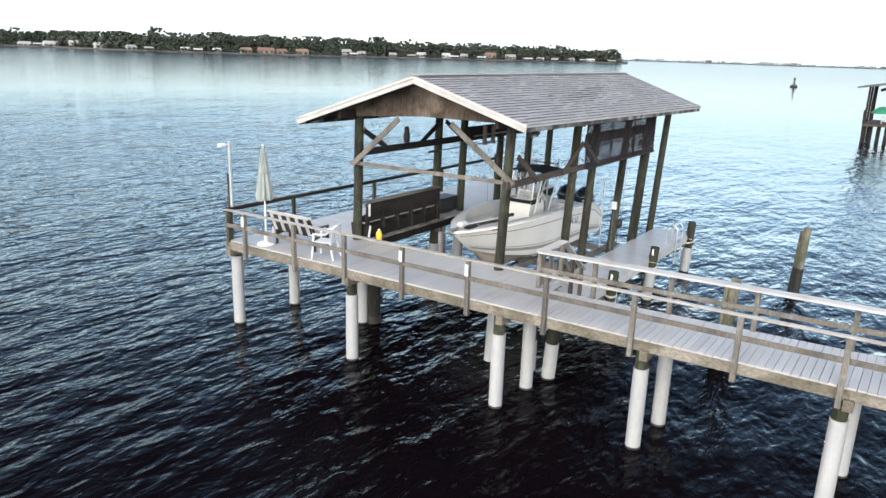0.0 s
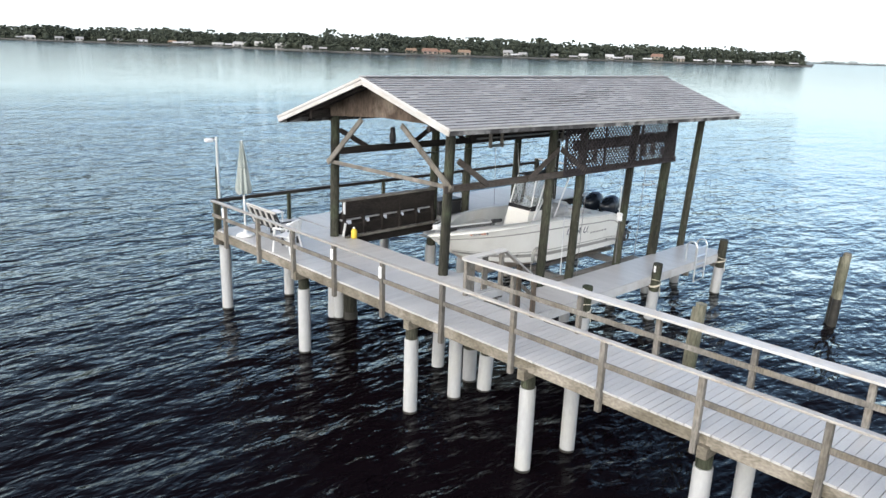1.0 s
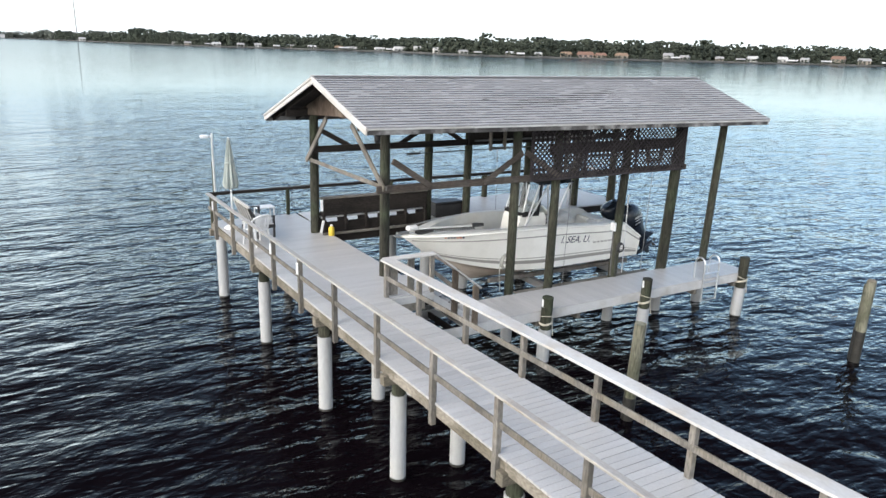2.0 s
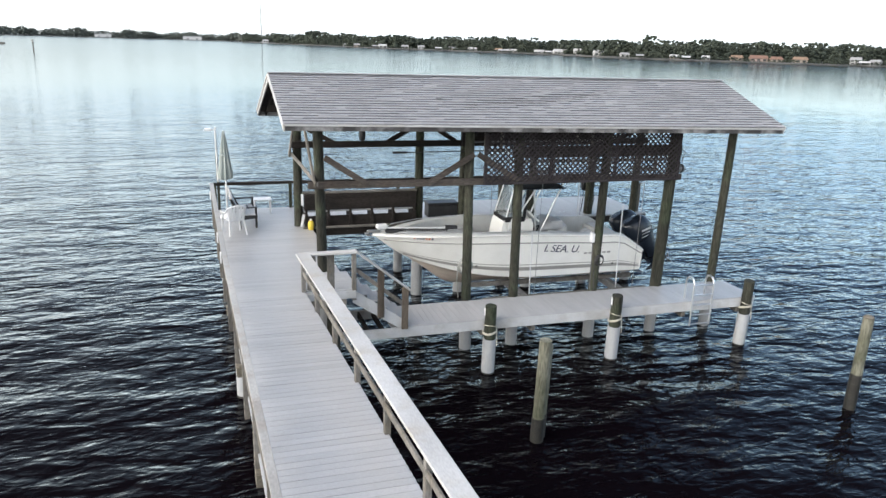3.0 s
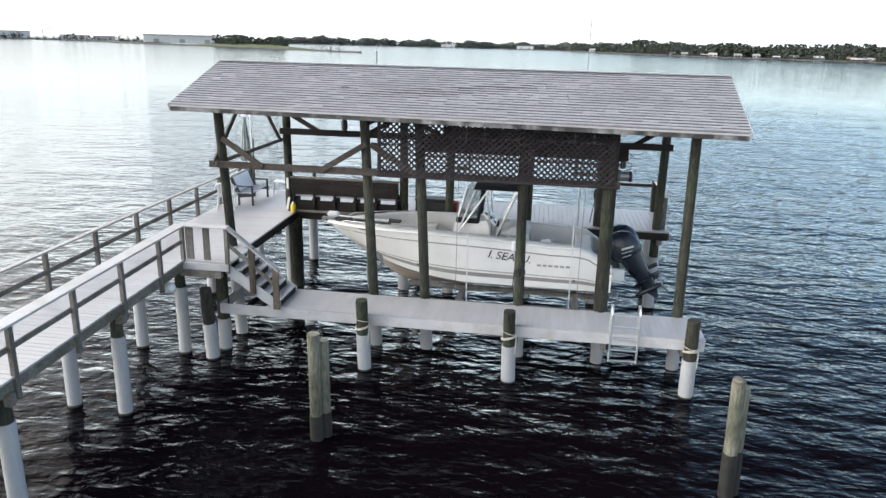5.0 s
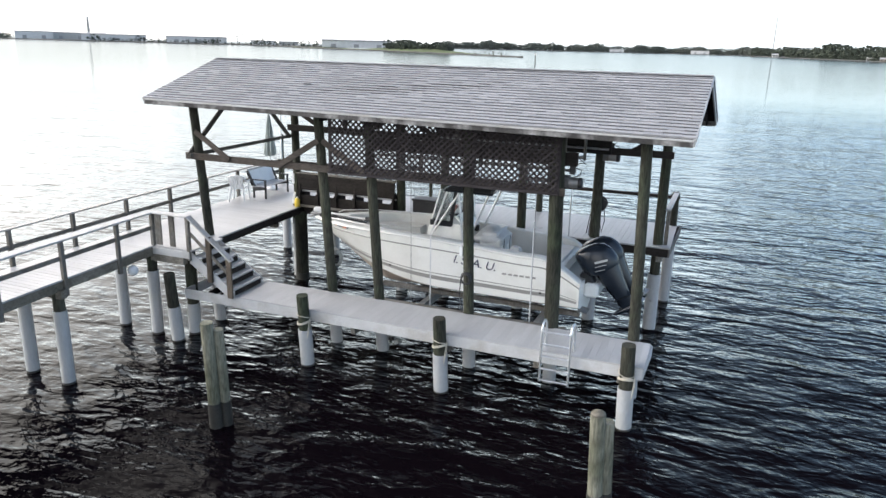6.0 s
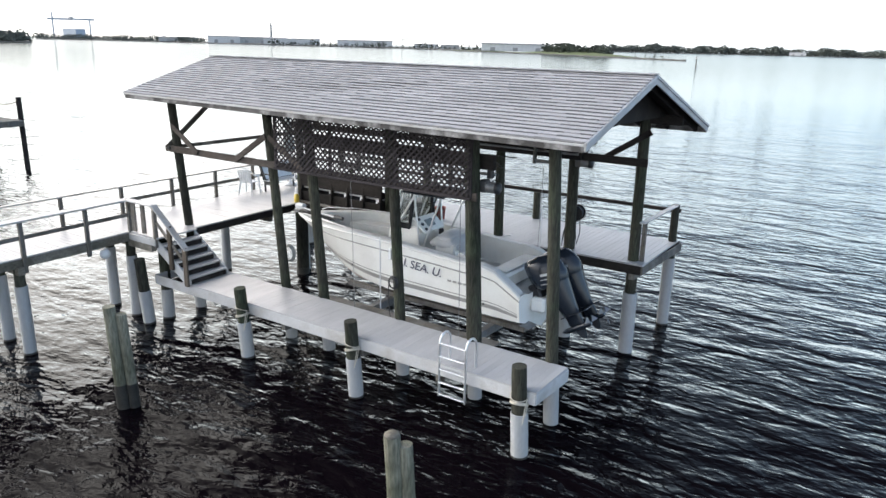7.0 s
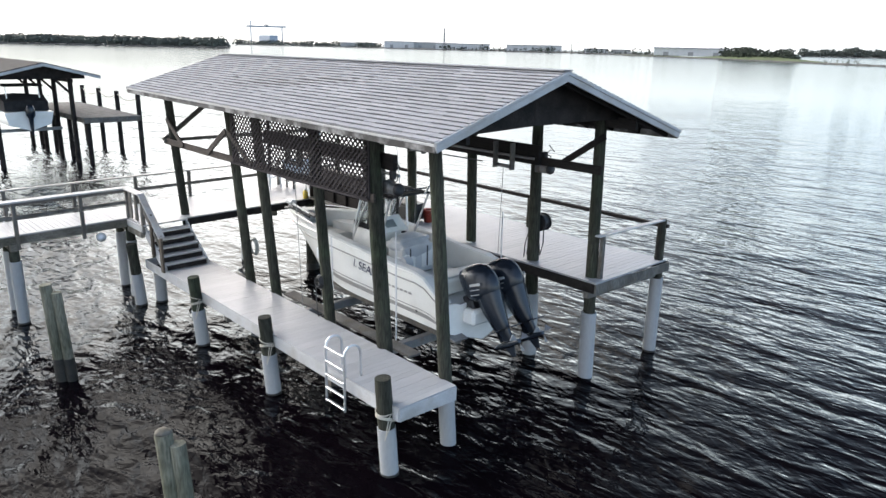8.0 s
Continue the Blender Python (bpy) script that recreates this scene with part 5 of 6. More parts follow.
# outboards
def outboard(y0):
    m = Matrix.Translation((11.0, y0, 2.34)) @ pose(0, 0, 0, 0, -32, 0) @ Matrix.Diagonal((1.24, 1.24, 1.10, 1))

    def T(*p):
        return m @ Vector(p)

    ob = part("outboard", Geo().loft([[T(-0.10 + c + 0.20 * w * math.cos(a), 0.26 * d * math.sin(a) * (1 - 0.15 * math.cos(a)), z) for a in [2 * math.pi * i / 20 for i in range(20)]] for z, w, d, c in ((-0.12, 1.45, 0.78, 0.12), (-0.05, 1.75, 0.92, 0.11), (0.10, 1.9, 1.0, 0.10), (0.30, 1.85, 0.98, 0.08), (0.45, 1.65, 0.9, 0.04), (0.54, 1.25, 0.68, 0.0), (0.57, 0.7, 0.35, -0.02))]), BLACKPAINT, boat, "glossy black outboard motor")
    part("leg", Geo().loft([[T(c + w * math.cos(a), d * math.sin(a), z) for a in [2 * math.pi * i / 14 for i in range(14)]] for z, w, d, c in ((-0.08, 0.27, 0.205, 0.07), (-0.42, 0.23, 0.17, 0.06), (-0.72, 0.18, 0.12, 0.07), (-0.86, 0.16, 0.07, 0.08), (-1.05, 0.16, 0.045, 0.08))]), BLACKPAINT, ob)
    part("cavitation_plate", Geo().box(T(0.16, 0, -0.82), (0.55, 0.26, 0.02), m, 0.008), BLACKPAINT, ob)
    part("gearcase", Geo().loft([[T(x, r * math.cos(a), -1.12 + r * math.sin(a)) for a in [2 * math.pi * i / 12 for i in range(12)]] for x, r in ((-0.28, 0.01), (-0.18, 0.055), (0.1, 0.07), (0.3, 0.06), (0.36, 0.04))]), BLACKPAINT, ob)
    part("skeg", Geo().slab([T(-0.02, -0.008, -1.16), T(0.22, -0.008, -1.16), T(0.16, -0.008, -1.38), T(0.08, -0.008, -1.38)], 0.016, (0, 1, 0)), BLACKPAINT, ob)
    for k in range(3):
        a = 2 * math.pi * k / 3 + 0.4
        u, w = math.cos(a), math.sin(a)
        part("propeller_blade", Geo().slab([T(0.36, 0.05 * u, -1.12 + 0.05 * w), T(0.34, 0.19 * u - 0.07 * w, -1.12 + 0.19 * w + 0.07 * u), T(0.40, 0.20 * u + 0.06 * w, -1.12 + 0.20 * w - 0.06 * u)], 0.014, (1, 0, 0)), STEEL, ob, "metal propeller blade")
    part("bracket", Geo().box(T(-0.36, 0, -0.18), (0.2, 0.28, 0.5), m, 0.03), BLACKPLASTIC, ob)
    for k in range(3):
        for sg in (-1, 1):
            part("side_mark", Geo().box(T(0.10 - 0.05 * k, sg * (0.262 - 0.006 * k), 0.16 - 0.09 * k), (0.26 - 0.03 * k, 0.008, 0.05 if k == 0 else 0.015), m @ pose(0, 0, 0, 0, 12, 0), 0.002), CUSHION, ob, "pale bar marking")


outboard(3.24)
outboard(3.98)
part("swim_bracket", Geo().box((10.82, BC, 1.75), (0.36, 1.35, 0.36), ch=0.06), GELCOAT, boat, "white motor bracket")
part("tab", Geo().box((10.72, BC - 0.85, 1.30), (0.25, 0.4, 0.03), pose(0, 0, 0, 0, 10, 0), 0.01), STEEL, boat)

# lettering on the side facing the finger dock
def side_y(x, z):
    lo = 9.0
    best = None
    for i in range(200):
        s = i / 199
        for h in (0.4, 0.5, 0.6, 0.65, 0.7, 0.75, 0.8, 0.85, 0.9, 0.95):
            y, hx, hz = hull_at(s, h)
            e = abs(hx - x) + abs(hz - z)
            if e < lo:
                lo, best = e, y
    return BC - best


def word(body, x, z, tall, m):
    """One painted word on the hull side."""
    cu = bpy.data.curves.new("boat_name", "FONT")
    cu.body, cu.size, cu.extrude, cu.shear = body, tall, 0.002, 0.25
    tmp = bpy.data.objects.new("tmp", cu)
    scene.collection.objects.link(tmp)
    bpy.context.view_layer.update()
    nm = bpy.data.meshes.new_from_object(tmp.evaluated_get(bpy.context.evaluated_depsgraph_get()))
    bpy.data.objects.remove(tmp)
    nm.materials.clear()
    nm.materials.append(m)
    y1, y2 = side_y(x, z), side_y(x, z + 0.24)
    ob = new("boat_name", nm)
    ob.parent = hull
    ob.matrix_basis = Matrix.Translation(plan(x, y1 - 0.012, z) - origin(hull)) @ pose(0, 0, 0, 0, 4.4, 0) @ pose(0, 0, 0, 90 + math.degrees(math.atan2(y1 - y2, 0.24)), 0, 0)
    tagged(ob, "dark blue boat name lettering")
    return x + max(v.co.x for v in nm.vertices)


nx = 7.38
for body in ("I.", "SEA.", "U."):
    nx = word(body, nx, 2.19 - 0.077 * (nx - 7.38), 0.32, NAVY) + 0.07
for k in range(7):
    x = 3.70 + 0.075 * k
    y, y2 = side_y(x, 2.66), side_y(x + 0.05, 2.66)
    part("number_bar", Geo().box((x + 0.025, (y + y2) / 2 - 0.014, 2.66), (0.055, 0.008, 0.09), pose(0, 0, 0, -12, 0, math.degrees(math.atan2(y2 - y, 0.05))), 0.002), ORANGE if k in (0, 4, 5) else NAVY, hull, "small registration bar")
for k in range(6):
    x = 8.75 + 0.15 * k
    y = side_y(x, 2.08)
    part("script_bar", Geo().box((x, y - 0.006, 2.06), (0.11, 0.006, 0.05), ch=0.002), STRIPE, hull, "small grey bar marking")

# ---------------------------------------------------------------- beyond the pier
state["spread"] = False
FOLIAGE = mat("far_foliage", (0.034, 0.043, 0.034), (0.056, 0.066, 0.050), 0.9, 0.05, 1.2, bump=0.4, island=0.14, grain=0.2, depth=0.3)
DARKBANK = mat("far_seawall", (0.055, 0.056, 0.055), (0.10, 0.10, 0.095), 0.9, 0.1, 1.0, bump=0.3, grain=0.3)
# foliage paled by distance haze mixed into its colour, for the farthest tree lines
HAZEFOLIAGE = mat("hazed_foliage", (0.085, 0.096, 0.084), (0.108, 0.12, 0.104), 0.9, 0.05, 1.2, bump=0.4, island=0.1, grain=0.15, depth=0.3)
GRASS = mat("far_grass", (0.075, 0.098, 0.04), (0.11, 0.13, 0.06), 0.9, 0.05, 0.8, bump=0.2, grain=0.2)
# the haze entry is grey with distance haze tinted in, for the gantry
WALLS = {k: mat("far_wall_" + k, c, tuple(min(1, v * 1.12) for v in c), 0.8, 0.3, 3, bump=0.1, grain=0.06) for k, c in (("white", (0.40, 0.40, 0.39)), ("steel", (0.52, 0.52, 0.515)), ("tan", (0.27, 0.235, 0.2)), ("pink", (0.27, 0.21, 0.185)), ("grey", (0.36, 0.36, 0.35)), ("haze", (0.34, 0.38, 0.43)))}
ROOFS = {k: mat("far_roof_" + k, c, tuple(v * 1.15 for v in c), 0.8, 0.4, 4, bump=0.2, grain=0.1) for k, c in (("white", (0.38, 0.38, 0.38)), ("grey", (0.25, 0.25, 0.25)), ("terracotta", (0.17, 0.105, 0.08)), ("brown", (0.20, 0.14, 0.10)))}
PANE = mat("dark_window", (0.03, 0.035, 0.04), (0.05, 0.055, 0.06), 0.15, 1, 5, bump=0, grain=0.1)


def polar(az, d, z=0.0):
    a = radians(az)
    return Vector((4 + d * math.sin(a), d * math.cos(a), z))


def lerp_line(line, az):
    line = sorted(line)
    for (a, d), (b, e) in zip(line[:-1], line[1:]):
        if a <= az <= b:
            return d + (e - d) * (az - a) / (b - a)
    return line[0][1] if az < line[0][0] else line[-1][1]


def bank(line, deep, height, m, label, name="far_bank"):
    g = Geo()
    line = sorted(line)
    az, loops = line[0][0], []
    while az <= line[-1][0] + 1e-6:
        d = lerp_line(line, az) + 6 * math.sin(az * 7.3)
        loops.append([polar(az, d, -0.5), polar(az, d + 0.5, height * 0.7), polar(az, d + 12, height), polar(az, d + deep, height * 1.4), polar(az, d + deep + 5, -0.5)])
        az += 0.5
    g.loft(loops, closed=True)
    p = polar((line[0][0] + line[-1][0]) / 2, line[0][1])
    return solid(name, g, m, (p.x, p.y, 0), label, "shore", kind="structure")


NE_SHORE = [(69.2, 1010), (66, 1060), (60, 870), (57, 850), (50, 780), (43, 720), (36, 705), (30, 760), (26, 880), (18, 980), (12, 1050), (8, 1250), (4.5, 1500), (1.5, 1900)]
FAR_N = [(-21, 2100), (-12, 2200), (-4, 2300), (1.0, 2250), (3, 2100)]
FAR_E = [(68, 2600), (80, 2500), (95, 2200), (115, 1800)]
WEST = [(-110, 900), (-90, 950), (-78, 980), (-70, 900), (-63.3, 850)]
INDUS = [(-63, 1900), (-56, 1750), (-50, 1450), (-42, 1300), (-36, 1200), (-32, 1050), (-29, 980)]
POINT = [(-33, 960), (-29, 860), (-25, 760), (-21, 660), (-17.5, 600), (-14.8, 560)]
bank(NE_SHORE, 420, 1.6, DARKBANK, "low wooded residential river bank")
bank(FAR_N, 300, 1.5, DARKBANK, "distant low wooded river bank")
bank(FAR_E, 300, 1.5, DARKBANK, "distant low wooded river bank")
bank(WEST, 300, 1.2, DARKBANK, "low wooded river bank in the distance")
bank(INDUS, 300, 1.5, DARKBANK, "industrial river bank in the distance")
Geo()
loops = []
for i in range(37):
    az = -33 + 18.2 * i / 36
    d = lerp_line(POINT, az)
    h = 3.4 * clamp01((-18.5 - az) / 4) * clamp01((az + 27.5) / 2.5) + 0.9
    w = 10 + 120 * clamp01((-16.5 - az) / 9)
    loops.append([polar(az, d, -0.5), polar(az, d + 0.8, 0.7), polar(az, d + 3, 0.8), polar(az, d + w * 0.6, h), polar(az, d + w, h), polar(az, d + w + 4, -0.5)])
p = polar(-24, 760)
solid("far_point", Geo().loft(loops), GRASS, (p.x, p.y, 0), "grassy river point with a stone edge", "shore", kind="structure")
rim = Geo()
loops = []
for i in range(37):
    az = -33 + 18.3 * i / 36
    d = lerp_line(POINT, az)
    loops.append([polar(az, d - 2.5, -0.5), polar(az, d - 1.5, 0.9 + 0.25 * math.sin(i * 2.1)), polar(az, d + 1.5, 1.1 + 0.3 * math.sin(i * 3.7)), polar(az, d + 2, -0.5)])
solid("stone_edge", rim.loft(loops, smooth=False), DARKBANK, (p.x, p.y, 0), "dark stone edge of the river point", "shore", kind="structure")


def clump(g, c, r, rnd, n=6, m=3):
    vs, fs = [], []
    for k in range(m + 1):
        t = math.pi * k / m
        for i in range(n):
            a = 2 * math.pi * (i + 0.5 * (k % 2)) / n
            q = r * rnd.uniform(0.65, 1.25)
            vs.append(c + Vector((q * math.sin(t) * math.cos(a), q * math.sin(t) * math.sin(a), -0.75 * q * math.cos(t))))
    for k in range(m):
        for i in range(n):
            j = (i + 1) % n
            fs.append((k * n + i, k * n + j, (k + 1) * n + j, (k + 1) * n + i))
    g.add(vs, fs, True)


def woods(label, line, a0, a1, back, rows, spacing, hmin, hmax, seed, tall=(), ground=1.0, m=None):
    """Many trees along a shore, crown in crown: trunks and crowns of loose clumps."""
    rnd = random.Random(seed)
    g = Geo()
    for row in range(rows):
        az = a0
        while az < a1:
            d = lerp_line(line, az) + back + row * 14 + rnd.uniform(-7, 7)
            u = d * radians(az)
            wave = 0.5 + 0.28 * math.sin(u / 23 + seed + row) + 0.22 * math.sin(u / 9.5 + 2 * seed)
            h = (hmin + (hmax - hmin) * wave) * rnd.uniform(0.88, 1.1) * (1 + 0.06 * row)
            for ta, th in tall:
                if abs(az - ta) < 0.3 and row == rows - 1:
                    h = th * rnd.uniform(0.9, 1.02)
            base = polar(az, d, ground)
            g.cyl(base, base + Vector((0, 0, h * 0.5)), 0.025 * h, 0.012 * h, 5)
            for k in range(int(rnd.randint(34, 42) * max(1.0, h / 16))):
                f = rnd.uniform(0.08, 0.92) ** 0.85
                sp = h * 0.44 * math.sqrt(max(0.10, 1 - (1.5 * f - 0.5) ** 2))
                sp = min(sp, 8.0)
                off = Vector((rnd.uniform(-1, 1) * sp, rnd.uniform(-1, 1) * sp, h * f))
                clump(g, base + off, h * rnd.uniform(0.045, 0.105), rnd)
            for k in range(4):
                off = Vector((rnd.uniform(-1, 1) * spacing, rnd.uniform(-1, 1) * spacing, h * rnd.uniform(0.05, 0.62)))
                clump(g, base + off, h * rnd.uniform(0.15, 0.22), rnd, 8, 4)
            az += math.degrees(spacing * rnd.uniform(0.6, 1.4) / d)
    p = polar((a0 + a1) / 2, lerp_line(line, (a0 + a1) / 2) + back)
    solid("far_woods", g, m or FOLIAGE, (p.x, p.y, 0), label, "woods", kind="stuff")


woods("dark green wood behind the houses on the far bank", NE_SHORE, 6.0, 68.3, 46, 3, 6.0, 13.5, 19, 3, ((6.9, 27), (7.6, 24), (33.0, 25), (49.4, 24), (63.6, 24), (24, 22), (41, 21)))
woods("low trees and shrubs along the residential bank", NE_SHORE, 2.5, 68.6, 11, 1, 4.5, 1.5, 6.5, 13)
woods("tall trees at the bend of the far bank", NE_SHORE, 1.8, 7.2, 40, 2, 8, 12, 22, 4, ((6.7, 27), (7.0, 27), (5.2, 20), (5.8, 22)))
woods("distant dark tree line to the north", FAR_N, -21, 7.5, 30, 2, 7, 14, 23, 5, m=HAZEFOLIAGE)
woods("distant thin tree line down the river", FAR_E, 68, 112, 30, 1, 9, 6, 13, 6, m=HAZEFOLIAGE)
woods("low dark tree line on the far bank", WEST, -110, -63.6, 16, 3, 4.5, 8.5, 11, 7, m=HAZEFOLIAGE)
woods("scrub and trees among the industrial buildings", INDUS, -47, -29.5, 10, 1, 9, 3, 11, 8)
woods("low grey-green tree line before the shipyard", INDUS, -63, -52, 30, 2, 8, 9, 13, 18, m=HAZEFOLIAGE)
woods("dark trees on the grassy river point", POINT, -25.6, -20.7, 46, 3, 4.5, 7, 11.5, 9, ground=1.2)
woods("small bushes on the river point", POINT, -18.6, -16.4, 8, 1, 7, 1.5, 3.0, 10)


def far_house(az, d, wide, deep, tall, wall, roof_kind, pitch=0.35, storeys=1):
    c = polar(az, d)
    turn = -radians(az) + random.uniform(-0.25, 0.25)
    m = Matrix.Translation((c.x, c.y, 1.2)) @ Matrix.Rotation(turn, 4, "Z")
    ob = thing("house", (c.x, c.y, 1.2), ("white" if wall == "white" else wall) + " waterside house with a " + roof_kind + " roof", "house", "waterside houses")
    w, e = wide / 2, deep / 2
    part("wall", Geo().box(m @ Vector((0, 0, tall / 2)), (wide, deep, tall), m, 0.05), WALLS[wall], ob)
    o = 0.7
    r = deep * pitch
    g = Geo().loft([[m @ Vector((x, -e - o, tall - 0.15)), m @ Vector((x, -e - o, tall + 0.1)), m @ Vector((x * 0.86, 0, tall + r)), m @ Vector((x, e + o, tall + 0.1)), m @ Vector((x, e + o, tall - 0.15))] for x in (-w - o, w + o)], smooth=False)
    part("roof", g, ROOFS[roof_kind], ob)
    n = max(2, int(wide / 4))
    for s in range(storeys):
        for k in range(n):
            x = -w + wide * (k + 0.5) / n
            part("window", Geo().box(m @ Vector((x, -e - 0.03, tall * (s + 0.55) / storeys)), (wide / n * 0.5, 0.12, min(1.7, tall / storeys * 0.5)), m, 0.02), PANE, ob)


random.seed(33)
for az, wd, dp, tl, wa, ro, st in ((24.4, 18, 9, 3.2, "white", "white", 1), (26.3, 24, 12, 4.2, "white", "white", 1), (27.0, 12, 10, 6.8, "white", "white", 2), (28.9, 14, 10, 5.2, "white", "white", 1), (31.0, 12, 9, 3.4, "grey", "grey", 1), (34.6, 11, 8, 3.2, "tan", "white", 1), (37.0, 10, 8, 3.2, "grey", "white", 1), (38.9, 14, 10, 4.2, "tan", "brown", 1), (40.2, 22, 11, 4.6, "pink", "terracotta", 1), (42.2, 13, 10, 4.0, "tan", "terracotta", 1), (43.6, 16, 10, 4.6, "tan", "brown", 1), (46.6, 13, 10, 6.2, "grey", "grey", 2), (48.3, 12, 9, 4.2, "grey", "grey", 1), (50.5, 11, 9, 3.6, "tan", "grey", 1), (53.1, 14, 10, 5.0, "white", "white", 1), (54.4, 13, 10, 5.2, "white", "white", 1), (56.6, 11, 8, 5.4, "grey", "grey", 2), (58.5, 18, 12, 7.6, "tan", "terracotta", 2), (60.2, 17, 11, 5.8, "tan", "grey", 2), (62.3, 13, 9, 3.4, "white", "white", 1), (64.6, 16, 9, 3.6, "white", "grey", 1), (66.6, 16, 9, 3.2, "grey", "white", 1), (9.0, 14, 9, 3.4, "white", "white", 1), (10.6, 13, 9, 3.8, "tan", "grey", 1), (12.3, 16, 10, 4.0, "white", "white", 1), (14.2, 13, 9, 4.0, "grey", "grey", 1), (15.6, 12, 9, 4.6, "white", "grey", 1), (17.4, 15, 9, 3.6, "tan", "grey", 1), (19.2, 16, 9, 3.4, "white", "white", 1), (20.8, 13, 9, 3.6, "grey", "brown", 1), (22.4, 18, 9, 3.0, "white", "white", 1), (3.6, 16, 10, 6, "white", "white", 1)):
    far_house(az + random.uniform(-0.5, 0.5), lerp_line(NE_SHORE, az) + random.uniform(18, 38), wd * 0.72, dp * 0.85, tl * 0.72, wa, ro, 0.3, st)
for az, ex, kind_ in ((25.2, 9, "white"), (32.2, 8, "grey"), (35.6, 8, "white"), (47.4, 9, "white"), (52.0, 9, "grey"), (55.4, 12, "white"), (57.6, 10, "white"), (61.3, 11, "white"), (63.4, 9, "white"), (65.6, 10, "grey"), (67.8, 11, "grey"), (16.5, 9, "white"), (11.5, 9, "grey"), (21.6, 12, "white")):
    c = polar(az, lerp_line(NE_SHORE, az) - 10)
    m = Matrix.Translation(c) @ Matrix.Rotation(-radians(az), 4, "Z")
    ob = thing("boat_shed", tuple(c), "small open waterside boat shed with a " + kind_ + " roof", "boat shed", "waterside boat sheds")
    part("roof", Geo().loft([[m @ Vector((x, -4, 3.6)), m @ Vector((x, 0, 4.9)), m @ Vector((x, 4, 3.6)), m @ Vector((x, 4, 3.4)), m @ Vector((x, -4, 3.4))] for x in (-ex / 2, ex / 2)], smooth=False), ROOFS[kind_], ob)
    for sx in (-0.45, 0.45):
        for sy in (-3, 3):
            part("post", Geo().cyl(m @ Vector((sx * ex, sy, -0.5)), m @ Vector((sx * ex, sy, 3.5)), 0.16, 0.16, 6), GREYWOOD, ob)
    part("deck", Geo().box(m @ Vector((0, 0, 1.2)), (ex, 8, 0.25), m, 0.02), GREYWOOD, ob)


def shed(az, d, wide, deep, tall, wall, label, band=None):
    c = polar(az, d)
    m = Matrix.Translation((c.x, c.y, 1.5)) @ Matrix.Rotation(-radians(az), 4, "Z")
    ob = thing("warehouse", (c.x, c.y, 1.5), label, "warehouse", "industrial buildings")
    part("wall", Geo().box(m @ Vector((0, 0, tall / 2)), (wide, deep, tall), m, 0.1), WALLS[wall], ob)
    part("roof", Geo().loft([[m @ Vector((x, -deep / 2 - 1, tall)), m @ Vector((x, 0, tall + deep * 0.03)), m @ Vector((x, deep / 2 + 1, tall)), m @ Vector((x, deep / 2 + 1, tall - 0.5)), m @ Vector((x, -deep / 2 - 1, tall - 0.5))] for x in (-wide / 2 - 1, wide / 2 + 1)], smooth=False), ROOFS["grey"], ob)
    n = max(2, int(wide / 30))
    for k in range(n):
        x = -wide / 2 + wide * (k + 0.5) / n
        part("door", Geo().box(m @ Vector((x, -deep / 2 - 0.1, tall * 0.25)), (wide / n * 0.22, 0.3, tall * 0.5), m, 0.05), ROOFS["grey"], ob)


shed(-50.6, 1560, 62, 40, 13, "steel", "long white warehouse on the far industrial bank")
shed(-47.8, 1575, 95, 40, 12.5, "grey", "grey steel warehouse on the far industrial bank")
shed(-45.6, 1500, 110, 36, 11, "steel", "long white warehouse with a dark roof edge")
shed(-53.8, 1700, 80, 40, 9, "grey", "low grey warehouse on the far industrial bank")
shed(-40.0, 1420, 105, 40, 10.5, "steel", "white open storage hall with a flat roof")
shed(-35.2, 1250, 40, 25, 6.5, "steel", "small white shed by the far bank")
shed(-33.3, 1200, 30, 22, 6, "grey", "small grey shed by the far bank")
shed(-28.1, 1010, 92, 40, 9.5, "steel", "long white storage building above the river point")
shed(-2.0, 2240, 50, 20, 9, "steel", "small white building on the distant bank")
shed(-8.0, 2150, 40, 20, 8, "steel", "small white building on the distant bank")
for az, d, z, r, nm, lb in ((-47.15, 2500, 66, 4.5, "smokestack", "tall thin grey chimney stack in the distance"), (2.95, 1900, 92, 1.5, "radio_mast", "tall thin radio mast above the far bank")):
    c = polar(az, d)
    g = Geo().cyl(c, c + Vector((0, 0, z)), r, r * 0.6, 10)
    for k in range(6):
        g.cyl(c + Vector((0, 0, z * (k + 1) / 7 - 0.3)), c + Vector((0, 0, z * (k + 1) / 7 + 0.3)), r * 1.5, r * 1.5, 8)
    solid(nm, g, WALLS["grey"] if nm == "smokestack" else ROOFS["grey"], (c.x, c.y, 0), lb, "tower")
gantry = thing("gantry_crane", tuple(polar(-60.7, 2450)), "large blue-grey shipyard gantry crane in the distance", "crane")
ga, gb = polar(-61.9, 2450), polar(-59.6, 2450)
for q, h in ((ga, 74), (gb, 58)):
    part("tower", Geo().beam(q, q + Vector((0, 0, h)), 3.4, 3.4), WALLS["haze"], gantry)
part("girder", Geo().beam(ga + Vector((-14, -8, 56)), gb + Vector((14, 8, 56)), 4, 5.5), WALLS["haze"], gantry)
part("trolley", Geo().box((ga * 0.5 + gb * 0.5) + Vector((0, 0, 60)), (14, 8, 6)), WALLS["grey"], gantry)
part("hull_block", Geo().box((ga * 0.45 + gb * 0.55) + Vector((0, 0, 16)), (70, 30, 26)), WALLS["haze"], gantry)
crane = thing("harbour_crane", tuple(polar(-37.1, 1350)), "small dark harbour crane above the sheds", "crane")
c = polar(-37.1, 1350)
